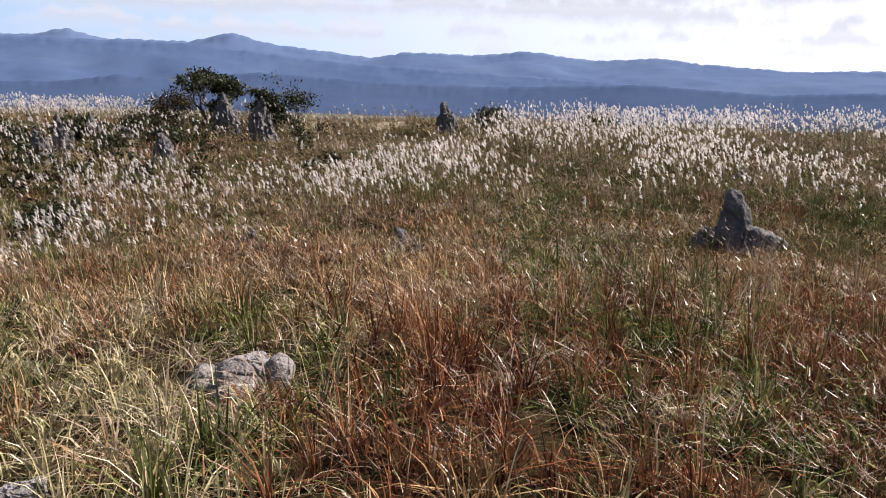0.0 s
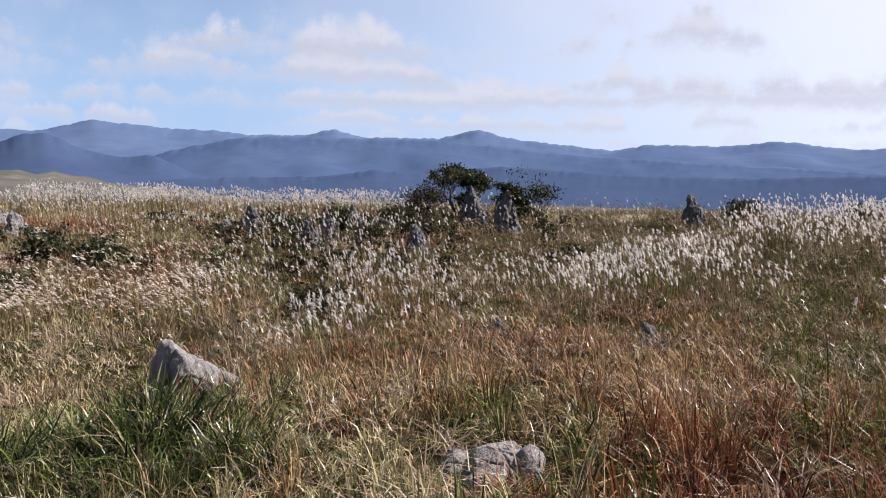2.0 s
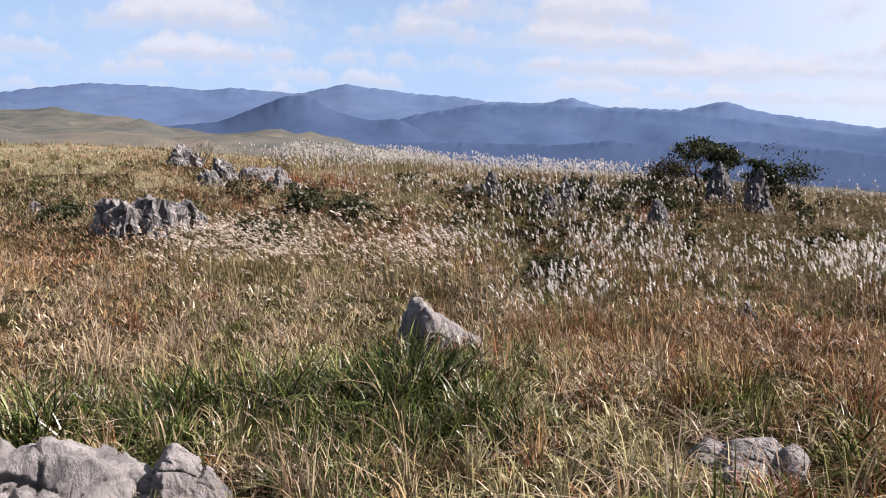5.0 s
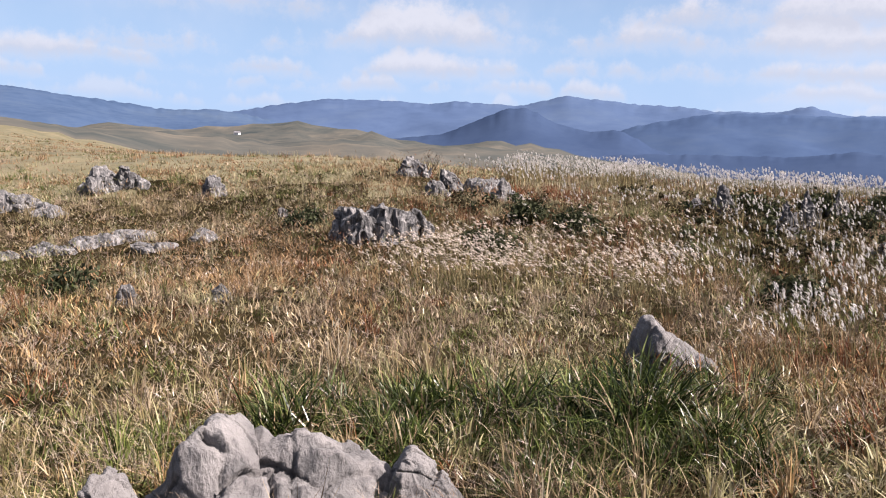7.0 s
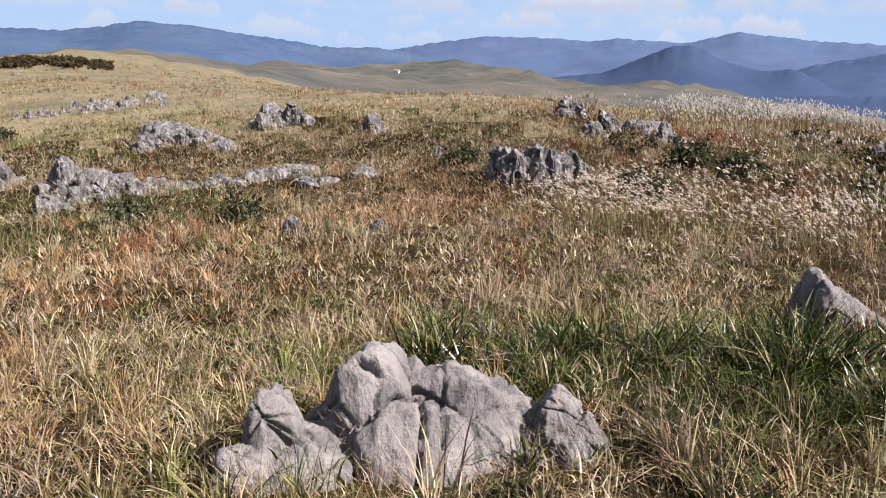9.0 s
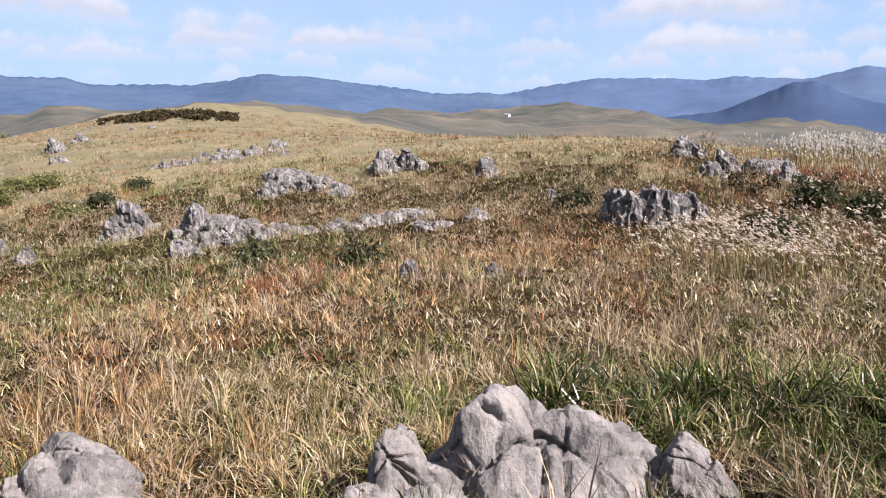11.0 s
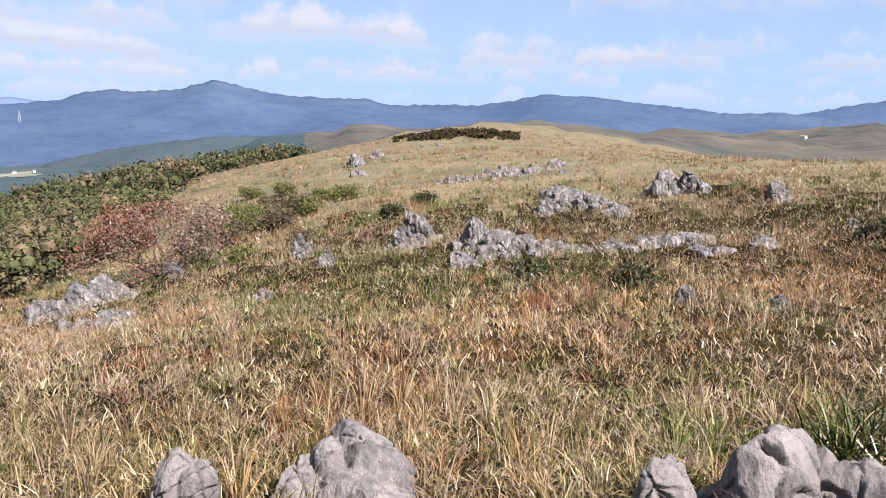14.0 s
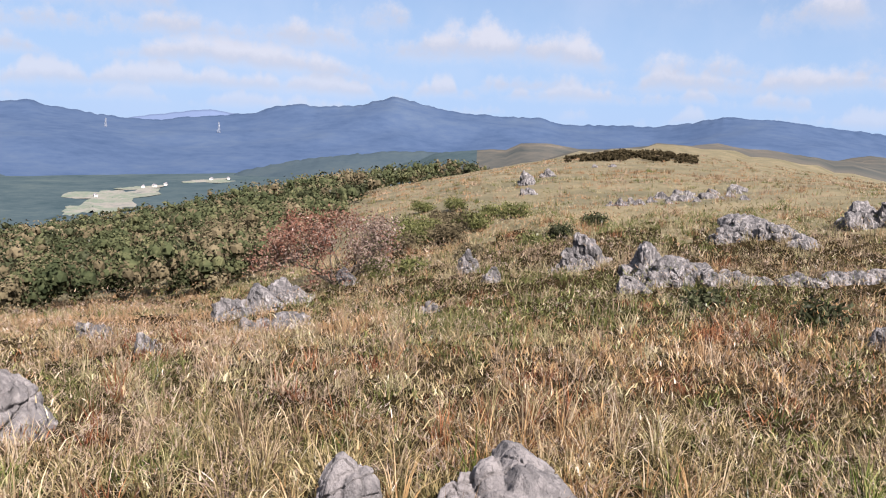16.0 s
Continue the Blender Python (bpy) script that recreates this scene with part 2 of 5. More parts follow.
M_LEAF = material("evergreen_leaf", [(0.015, 0.0185, 0.01), (0.037, 0.043, 0.023), (0.078, 0.085, 0.046)], 2, 12, translucent=0.12, island=0.5, specular=0.06)
M_SCRUB = material("brown_scrub", [(0.02, 0.018, 0.011), (0.042, 0.034, 0.02), (0.07, 0.058, 0.032)], 1.2, 8, translucent=0.12, island=0.5, specular=0.0)
M_REDLEAF = material("autumn_leaf", [(0.13, 0.04, 0.028), (0.19, 0.1, 0.07), (0.24, 0.175, 0.135)], 0.7, 12, translucent=0.3, island=0.5, specular=0.1)
M_WOOD = material("olive_wood_leaf", [(0.027, 0.037, 0.019), (0.062, 0.072, 0.036), (0.135, 0.135, 0.07)], 0.3, 1.5, translucent=0.15, island=0.3, specular=0.0)
M_BUSH = material("light_green_bush_leaf", [(0.05, 0.058, 0.022), (0.11, 0.12, 0.045), (0.2, 0.2, 0.09)], 0.7, 12, translucent=0.25, island=0.5, specular=0.05)
M_WOODB = material("brown_wood_leaf", [(0.058, 0.05, 0.032), (0.112, 0.094, 0.057), (0.18, 0.15, 0.096)], 0.3, 1.5, translucent=0.15, island=0.15, specular=0.0)
# the six slope colours below carry the blue of distance haze in the base colour
M_FAR = material("haze_blue_forested_slope", [(0.0495, 0.078, 0.146), (0.059, 0.091, 0.165), (0.07, 0.104, 0.174)], 0.0022, 0.012, 0.95, 0, specular=0.0)
M_MIDRANGE = material("haze_blue_front_range", [(0.037, 0.061, 0.121), (0.045, 0.073, 0.138), (0.054, 0.083, 0.145)], 0.0026, 0.014, 0.95, 0, specular=0.0)
M_WESTSLOPE = material("haze_blue_valley_slope", [(0.035, 0.061, 0.116), (0.049, 0.079, 0.141), (0.064, 0.095, 0.15)], 0.003, 0.02, 0.95, 0, specular=0.0)
M_FARTHER = material("haze_blue_ridge", [(0.0896, 0.126, 0.213), (0.101, 0.14, 0.23)], 0.002, 0.02, 0.95, 0, specular=0.0)
M_NEARHILL = material("haze_blue_foothill", [(0.03, 0.049, 0.098), (0.039, 0.061, 0.114)], 0.004, 0.03, 0.95, 0, specular=0.0)
M_SPUR = material("hazy_wooded_spur", [(0.034, 0.053, 0.068), (0.044, 0.065, 0.08), (0.054, 0.075, 0.084)], 0.008, 0.06, 0.95, 0, specular=0.0)
M_DRYLEAF = material("dry_pinkish_leaf", [(0.12, 0.08, 0.065), (0.2, 0.15, 0.125), (0.27, 0.22, 0.19)], 0.7, 12, translucent=0.2, island=0.5, specular=0.05)
M_FIELD = material("harvested_field", [(0.1, 0.11, 0.1), (0.2, 0.19, 0.165), (0.1, 0.135, 0.095), (0.22, 0.2, 0.18)], 0.015, 0.1, 0.95, 0)


# ---- geometry helpers ----
def link_mesh(name, verts, faces, mat, parent=None, smooth=False):
    """One object from arrays: faces all of the same number of corners."""
    verts, faces = np.asarray(verts, np.float32), np.asarray(faces, np.int32)
    me = bpy.data.meshes.new(name)
    me.vertices.add(len(verts))
    me.vertices.foreach_set("co", verts.ravel())
    n, k = faces.shape
    me.loops.add(n * k)
    me.loops.foreach_set("vertex_index", faces.ravel())
    me.polygons.add(n)
    me.polygons.foreach_set("loop_start", np.arange(0, n * k, k, dtype=np.int32))
    me.polygons.foreach_set("use_smooth", np.full(n, smooth))
    me.update(calc_edges=True)
    me.materials.append(mat)
    ob = new(name, me)
    ob.parent = parent
    return ob


def part(name, bm, mat, parent=None, label="", smooth=True):
    me = bpy.data.meshes.new(name)
    for f in bm.faces:
        f.smooth = smooth
    bm.to_mesh(me)
    bm.free()
    me.materials.append(mat)
    ob = new(name, me)
    ob.parent = parent
    return tagged(ob, label) if label else ob


def vnoise(x, y, seed=0):
    """Smooth value noise of about 0 to 1, one cell a metre."""
    x, y = np.asarray(x, float), np.asarray(y, float)
    xi, yi = np.floor(x).astype(np.int64), np.floor(y).astype(np.int64)
    u, v = x - xi, y - yi
    u, v = u * u * (3 - 2 * u), v * v * (3 - 2 * v)

    def h(a, b):
        k = (a * 374761393 + b * 668265263 + seed * 974634777) & 0x7FFFFFFF
        k = ((k ^ (k >> 13)) * 1274126177) & 0x7FFFFFFF
        return ((k ^ (k >> 16)) & 0xFFFF) / 65535.0

    return (h(xi, yi) * (1 - u) + h(xi + 1, yi) * u) * (1 - v) + (h(xi, yi + 1) * (1 - u) + h(xi + 1, yi + 1) * u) * v


def fnoise(x, y, seed=0, octaves=3):
    return sum(vnoise(x * 2**k, y * 2**k, seed + k) / 2**k for k in range(octaves)) / (2 - 2.0 ** (1 - octaves))


# ---- the lie of the land ----
EYE = 1.6
AZ_KNOTS = [-30, 0, 20, 40, 55, 70, 85, 97, 108, 120]
R_KNOTS = [5, 10, 17, 25, 40, 80, 200, 600]
FALL = [  # metres below the eye, a row for each angle
    [1.55, 1.85, 1.4, 1.3, 3.0, 9.0, 28, 70],
    [1.5, 1.85, 1.7, 1.45, 3.0, 9.0, 28, 70],
    [1.55, 2.15, 1.65, 1.4, 3.0, 9.0, 25, 50],
    [1.8, 2.35, 2.15, 1.8, 2.15, 6.0, 20, 30],
    [2.0, 2.2, 2.35, 1.75, 1.35, 3.7, 13, 20],
    [2.0, 2.2, 2.7, 2.4, 2.2, 3.3, 7, 14],
    [2.0, 2.4, 3.05, 2.85, 2.9, 2.6, 1.2, 14],
    [2.0, 2.5, 3.1, 3.4, 3.7, 4.0, 12, 40],
    [2.0, 2.65, 4.0, 4.8, 6.2, 8.6, 17, 95],
    [2.05, 2.85, 3.95, 5.7, 7.8, 11.8, 26, 110],
]


def _relief():
    az = np.arange(-180, 181, 1.0)
    lr = np.linspace(math.log(1.0), math.log(4900), 90)
    ka = [-180, -100, *AZ_KNOTS, 150, 180]
    rows = [[1.6, 1.8, 2, 2.4, 3.5, 8, 25, 70]] * 2 + FALL + [[1.7, 2.2, 3, 4.5, 8, 15, 28, 100], [1.6, 1.8, 2, 2.4, 3.5, 8, 25, 70]]
    kr = [math.log(v) for v in (1.0, *R_KNOTS, 1300, 4900)]
    t = np.array([np.interp(lr, kr, [EYE, *row, max(row[-1], 60) * 1.1, 140]) for row in rows])
    t = np.array([np.interp(az, ka, t[:, k]) for k in range(len(lr))]).T
    for _ in range(3):
        t = (np.roll(t, 2, 0) + t + np.roll(t, -2, 0) + np.roll(t, 4, 0) + np.roll(t, -4, 0)) / 5
        t[:, 1:-1] = (t[:, :-2] + 2 * t[:, 1:-1] + t[:, 2:]) / 4
    return lr, EYE - t


LOG_R, RELIEF = _relief()


# broad grass hills of the plateau, ridge behind ridge: distance, half-length, then angles and the height of the crest in degrees
RIDGES = [
    (950, 170, [30, 34, 38, 43, 46.4, 50, 53.6, 56.6, 60.5, 65, 67.5, 70.6, 73, 78, 82, 88, 92, 96, 100],
     [-2.7, -1.9, -1.3, -0.9, -1.26, -0.95, -0.4, -0.22, -0.52, -0.85, -0.48, -0.88, -0.69, -0.3, -0.6, -0.75, -0.9, -1.3, -2.6]),
    (560, 100, [34, 40, 45, 49, 54, 59, 63, 68, 72, 76, 80, 84], [-2.2, -1.45, -1.3, -1.6, -1.2, -1.5, -1.6, -1.0, -1.1, -0.6, -0.7, -2.0]),
    (330, 60, [42, 48, 53, 58, 63, 68, 72, 76], [-2.6, -1.8, -1.6, -1.9, -1.5, -1.2, -0.9, -0.75]),
    (720, 70, [40, 44, 48, 52, 55, 59, 62, 66, 70, 74, 78], [-1.9, -1.2, -1.45, -0.9, -1.25, -0.85, -1.2, -0.8, -1.0, -0.65, -1.2]),
    (430, 50, [38, 43, 47, 51, 56, 60, 64, 69, 73], [-2.2, -1.75, -1.5, -1.75, -1.4, -1.75, -1.45, -1.15, -1.3]),
    (240, 65, [66, 70, 74, 77.5, 81, 85, 88, 92], [-2.2, -1.3, -0.75, -0.42, -0.38, -0.7, -1.2, -2.6]),
]


def ground(x, y):
    x, y = np.asarray(x, float), np.asarray(y, float)
    r = np.maximum(np.hypot(x, y), 1.0)
    az = np.degrees(np.arctan2(-x, y))
    a = np.clip(az + 180, 0, 359.999)
    f = np.clip((np.log(r) - LOG_R[0]) / (LOG_R[1] - LOG_R[0]), 0, len(LOG_R) - 1.001)
    ai, fi = a.astype(int), f.astype(int)
    u, v = a - ai, f - fi
    z = (RELIEF[ai, fi] * (1 - u) + RELIEF[ai + 1, fi] * u) * (1 - v) + (RELIEF[ai, fi + 1] * (1 - u) + RELIEF[ai + 1, fi + 1] * u) * v
    for hr, wr, angles, tops in RIDGES:
        swell = hr * (1 + 0.12 * np.sin(np.radians(az * 7)))
        top = EYE + hr * np.tan(np.radians(np.interp(az, [angles[0] - 9, angles[0] - 4, *angles, angles[-1] + 4, angles[-1] + 9], [-7, tops[0] - 1.2, *tops, tops[-1] - 1.2, -7]))) + (fnoise(az * 0.9, az * 0 + hr, 3) - 0.5) * hr * 0.012
        g = np.exp(-(((r - swell) / wr) ** 2))
        z = np.where(g > 0.01, z + g * np.maximum(top - z, 0), z)
    bump = (fnoise(x * 0.35, y * 0.35, 5) - 0.5) * np.clip(r / 30, 0.12, 1.0) * 0.7
    bump = bump + (fnoise(x * 0.02, y * 0.02, 9) - 0.5) * np.clip((r - 60) / 300, 0, 1) * 3
    return z + bump


def on_ground(az, r):
    x, y = heading(az, r)
    return x, y, float(ground(x, y))


def polar_sheet(name, az0, az1, n_az, radii, height, mat, closed=False):
    az = np.radians(np.linspace(az0, az1, n_az, endpoint=not closed))
    A, R = np.meshgrid(az, radii)
    X, Y = -R * np.sin(A), R * np.cos(A)
    V = np.stack([X, Y, height(np.degrees(A), R, X, Y)], -1).reshape(-1, 3)
    i, j = np.meshgrid(np.arange(len(radii) - 1), np.arange(n_az if closed else n_az - 1), indexing="ij")
    k = (j + 1) % n_az
    Q = np.stack([i * n_az + j, (i + 1) * n_az + j, (i + 1) * n_az + k, i * n_az + k], -1).reshape(-1, 4)[:, ::-1]
    return link_mesh(name, V, Q, mat, smooth=True)


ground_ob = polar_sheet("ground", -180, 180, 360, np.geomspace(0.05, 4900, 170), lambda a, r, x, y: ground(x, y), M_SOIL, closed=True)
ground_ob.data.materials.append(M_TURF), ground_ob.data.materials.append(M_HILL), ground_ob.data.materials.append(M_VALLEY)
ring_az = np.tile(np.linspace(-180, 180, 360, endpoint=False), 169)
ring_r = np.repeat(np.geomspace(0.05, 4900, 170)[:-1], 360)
# rings beyond about 200 m take the two haze-tinted materials
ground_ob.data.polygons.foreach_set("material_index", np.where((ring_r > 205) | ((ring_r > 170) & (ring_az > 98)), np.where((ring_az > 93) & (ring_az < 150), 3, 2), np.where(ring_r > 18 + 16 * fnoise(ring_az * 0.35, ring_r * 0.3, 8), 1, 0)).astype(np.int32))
tagged(ground_ob, "rolling grassland hill with thin soil under dry autumn grass", "ground", kind="structure")

# ---- distant mountains ----
NORTH = [(-34, 0.78), (-28.5, 0.75), (-23, 0.61), (-17.7, 0.93), (-15, 1.28), (-10.8, 0.96), (-6.2, 1.54), (-3.2, 1.16), (1.8, 1.26), (4.1, 0.80), (7.9, 1.24), (10.5, 1.44),
         (13.5, 2.17), (16, 1.50), (21.4, 1.50), (23.3, 2.05), (25.2, 1.60), (28.9, 1.55), (30.4, 1.75), (34, 1.86), (38.8, 2.27), (42, 1.50), (46.5, 1.66), (48, 1.40),
         (51, 1.55), (55.5, 1.45), (58.6, 0.90), (61.9, 0.30), (66, -0.60)]
WEST = [(56, -0.50), (62, 0.45), (66, 0.40), (69, 0.80), (72.9, 1.20), (74.4, 1.40), (77.9, 1.52), (79.6, 1.10), (82, 0.76), (88.5, 0.70), (89.8, 1.10), (92.4, 1.10), (95.5, 1.24),
        (97.9, 1.74), (99.7, 2.19), (102.2, 1.48), (105.2, 1.23), (106.2, 1.46), (108, 1.13), (109.4, 0.63), (112.5, 0.38), (115.6, -0.04), (118.6, 0.16), (121.9, 0.68), (122.9, 0.98), (127, 0.38), (134, 0.58)]
MIDDLE = [(38, -1.2), (36.5, -0.6), (34.5, 0.3), (31.5, 0.95), (29.7, 1.34), (27, 1.46), (21.4, 1.42), (16, 1.36), (13.5, 1.15), (10, 0.8), (6, 0.45), (0, 0.15), (-8, -0.2), (-16, -0.6), (-22, -1.2)][::-1]
FOOT = [(29, -2.2), (31, -1.5), (32.8, -1.05), (33.8, -0.46), (35, 0.12), (36.7, -0.06), (38.2, 0.14), (39.4, 0.39), (40.3, 0.92), (41.3, 1.36), (42.7, 1.31), (43.8, 0.84), (44.9, 0.35), (46.9, -0.55), (48.3, -0.76), (50, -1.0), (54, -1.4)]
BEHIND = [(108, 0.0), (110.5, 0.6), (112.2, 0.82), (114.5, 0.5), (117, 0.1), (119, -0.2)]
LOW = [(-32, -0.4), (-22, -0.9), (-14, -0.5), (-5, -0.9), (4, -0.8), (12, -0.35), (17, -1.0), (20.5, -0.7), (24, -1.2), (30, -1.3), (36, -1.6)]


def mountain_range(name, crest, dist, front, back, foot, mat, seed, rough, label):
    """A range whose crest follows the given angles and heights, with spurs and gullies down its front."""
    ca, ce = [c[0] for c in crest], [c[1] for c in crest]
    fine = np.linspace(ca[0], ca[-1], int((ca[-1] - ca[0]) * 6) + 1)
    soft = np.interp(fine, ca, ce)
    soft = np.convolve(np.pad(soft, 3, mode="edge"), np.array([1, 2, 3, 2, 1]) / 9, "same")[3:-3]
    broad = np.convolve(np.pad(soft, 30, mode="edge"), np.hanning(61) / np.hanning(61).sum(), "same")[30:-30]

    def height(a, r, x, y):
        s = np.clip((r - dist) / np.where(r < dist, -front, back), 0, 1)
        mix = np.clip(s * 3.5, 0, 1)
        top = EYE + dist * np.tan(np.radians(np.interp(a, fine, soft) * (1 - mix) + np.interp(a, fine, broad) * mix))
        spur = fnoise(x / 420.0 + 50, y / 420.0 + 50, seed, 3) - 0.5
        shape = (1 - s) ** 1.15
        trees = (fnoise(a * 3.1, r / 70, seed + 7, 2) - 0.5) * rough * dist * 0.005 * np.exp(-s * 9)
        return foot + (top - foot) * np.clip(shape + spur * 0.65 * s * (1 - s) * 2, 0, 1.0) + trees * (1 - 0.4 * s)

    radii = np.concatenate([np.linspace(dist - front, dist, 26), np.linspace(dist, dist + back, 5)[1:]])
    ob = polar_sheet(name, ca[0], ca[-1], int((ca[-1] - ca[0]) * 6), radii, height, mat)
    return tagged(ob, label, "mountain range", kind="structure")


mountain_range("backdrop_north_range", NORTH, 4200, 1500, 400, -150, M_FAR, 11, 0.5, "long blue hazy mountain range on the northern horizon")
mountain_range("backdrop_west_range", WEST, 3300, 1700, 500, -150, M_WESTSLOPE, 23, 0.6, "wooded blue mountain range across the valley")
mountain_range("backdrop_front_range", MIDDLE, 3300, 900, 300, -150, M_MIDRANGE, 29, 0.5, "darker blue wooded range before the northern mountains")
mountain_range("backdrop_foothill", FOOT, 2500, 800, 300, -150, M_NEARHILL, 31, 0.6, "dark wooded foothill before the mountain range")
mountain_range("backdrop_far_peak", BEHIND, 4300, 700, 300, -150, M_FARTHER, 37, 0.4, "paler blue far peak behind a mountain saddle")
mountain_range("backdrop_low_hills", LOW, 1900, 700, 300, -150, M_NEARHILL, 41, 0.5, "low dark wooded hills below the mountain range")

SPUR_A = [(113, -6.2), (116.5, -5.2), (119.5, -4.1), (123, -3.2), (128, -2.7), (136, -2.7)]
SPUR_B = [(94, -1.5), (99, -1.5), (103, -1.9), (107, -2.5), (110, -3.2), (113, -4.6)]
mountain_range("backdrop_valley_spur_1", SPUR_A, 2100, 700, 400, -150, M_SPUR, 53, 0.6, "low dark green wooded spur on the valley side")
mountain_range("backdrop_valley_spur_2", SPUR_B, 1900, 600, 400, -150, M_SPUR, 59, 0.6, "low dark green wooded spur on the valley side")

# ---- limestone rocks ----
def lobe(bm, c, size, rng, tilt=30.0, planes=9, sharp=20.0, point=0.0):
    """One broken block: a ball cut by flat faces, tilted a little."""
    faces = []
    for k in range(planes):
        u, w = 1 - 2 * (k + 0.5) / planes, 2.39996 * k + rng.uniform(-0.6, 0.6)
        nrm = Vector((math.sqrt(1 - u * u) * math.cos(w), math.sqrt(1 - u * u) * math.sin(w), u + rng.uniform(-0.2, 0.2))).normalized()
        faces.append((nrm, rng.uniform(0.76, 1.0)))
    turn = pose(*c, rng.uniform(-tilt, tilt), rng.uniform(-tilt, tilt), rng.uniform(-40, 40))
    for v in bmesh.ops.create_icosphere(bm, subdivisions=3, radius=1.0)["verts"]:
        d = v.co.copy()
        k = sum((max(0.0, d.dot(nrm)) / h) ** sharp for nrm, h in faces) ** (-1 / sharp)
        taper = 1 - point * max(d.z, 0.0)
        v.co = turn @ (Vector((d.x * size[0] * taper, d.y * size[1] * taper, d.z * size[2])) * k)


CLEAR = []          # footprints that the grass keeps clear of


HALF = Vector((0.5, 0.5, 0.5))


def weathered(name, bm, voxel, scale, rough, flute, seed, keep_share=1.0, cracks=1.0, mat=M_ROCK, planar=1.0, blend=0):
    """Fuses the blocks into one skin and cuts cracks, pits and rain grooves into it."""
    raw = bpy.data.meshes.new("raw")
    bm.to_mesh(raw)
    bm.free()
    tmp = new("raw", raw)
    mod = tmp.modifiers.new("fuse", "REMESH")
    mod.mode, mod.voxel_size = "VOXEL", voxel
    if blend:
        mod = tmp.modifiers.new("blend", "SMOOTH")
        mod.factor, mod.iterations = 0.5, blend
    me = bpy.data.meshes.new_from_object(tmp.evaluated_get(bpy.context.evaluated_depsgraph_get()))
    bpy.data.objects.remove(tmp)
    bpy.data.meshes.remove(raw)
    me.name = name
    off = Vector((seed * 3.17 % 91, seed * 7.31 % 83, seed * 1.93 % 71))
    moved = np.empty(len(me.vertices) * 3, np.float32)
    crags = 0.4 if blend else 1.0
    rng, breaks = random.Random(seed + 3), []
    for k in range(7 if blend else 0):
        tilt = rng.uniform(-0.35, 0.35) if k % 3 else rng.uniform(0.9, 1.3)
        turn_ = rng.uniform(0, 3.1416)
        breaks.append((Vector((math.cos(turn_), math.sin(turn_), tilt)).normalized(), scale * rng.uniform(-0.5, 0.55), scale * rng.uniform(0.012, 0.026)))
    for i, v in enumerate(me.vertices):
        q = v.co * (2.0 / scale)
        # sharp crests between hollows that rain has dissolved, at three sizes, and a few open cracks
        crest1 = 1 - abs(noise.noise(q * 1.25 + off))
        crest2 = 1 - abs(noise.noise(Vector((q.x * 3.1, q.y * 3.1, q.z * 1.5)) + off))
        crest3 = 1 - abs(noise.noise(q * 6.5 + off))
        w = q * 0.9 + off + noise.noise_vector(q * 1.3) * 0.22
        dist, near_by = noise.voronoi(w)
        crack = max(0.0, 1 - (dist[1] - dist[0]) * 13) * min(1.0, max(0.0, 0.5 + 2.5 * noise.noise(q * 0.8 - off)))
        # flat broken faces, each tilted its own way, large and small
        facet = (w - near_by[0]).dot(noise.cell_vector(near_by[0] * 7.3) - HALF) * (1.6 if blend else 1.0)
        w2 = Vector((q.x * 2.6, q.y * 2.6, q.z * 1.7)) + off
        near_by = noise.voronoi(w2)[1]
        facet2 = (w2 - near_by[0]).dot(noise.cell_vector(near_by[0] * 5.9) - HALF)
        # a few straight fractures, open in some places only
        fissure = 0.0
        for k, (nrm, off_k, width) in enumerate(breaks):
            d = abs(v.co.dot(nrm) - off_k + 0.05 * scale * noise.noise(q * 1.4 + off + HALF * k))
            if d < width:
                fissure = max(fissure, (1 - d / width) * min(1.0, max(0.0, 0.5 + 4.0 * noise.noise(q * 0.7 + off * (k + 2)))))
        groove = 1 - abs(noise.noise(Vector((q.x * 3.6, q.y * 3.6, q.z * 0.45)) + off))
        move = rough * (crags * (0.12 * (crest1**2 - 0.62) + 0.06 * (crest2**2 - 0.62)) + 0.03 * (crest3**2 - 0.62) + planar * (0.3 * facet + 0.13 * facet2) - 0.05 * crack * cracks - 0.33 * fissure) + flute * 0.16 * (groove**2 - 0.62)
        p = v.co + v.normal * (move * scale)
        moved[3 * i : 3 * i + 3] = p
    me.vertices.foreach_set("co", moved)
    me.update()
    if keep_share < 1:
        # fewer, larger faces: the broken look of a stone seen from some way off
        tmp = new("raw", me)
        mod = tmp.modifiers.new("break", "DECIMATE")
        mod.ratio = keep_share
        coarse = bpy.data.meshes.new_from_object(tmp.evaluated_get(bpy.context.evaluated_depsgraph_get()))
        bpy.data.objects.remove(tmp)
        bpy.data.meshes.remove(me)
        me = coarse
        me.name = name
    me.polygons.foreach_set("use_smooth", np.full(len(me.polygons), blend > 0))
    me.materials.clear()
    me.materials.append(mat)
    me.update()
    return new(name, me)


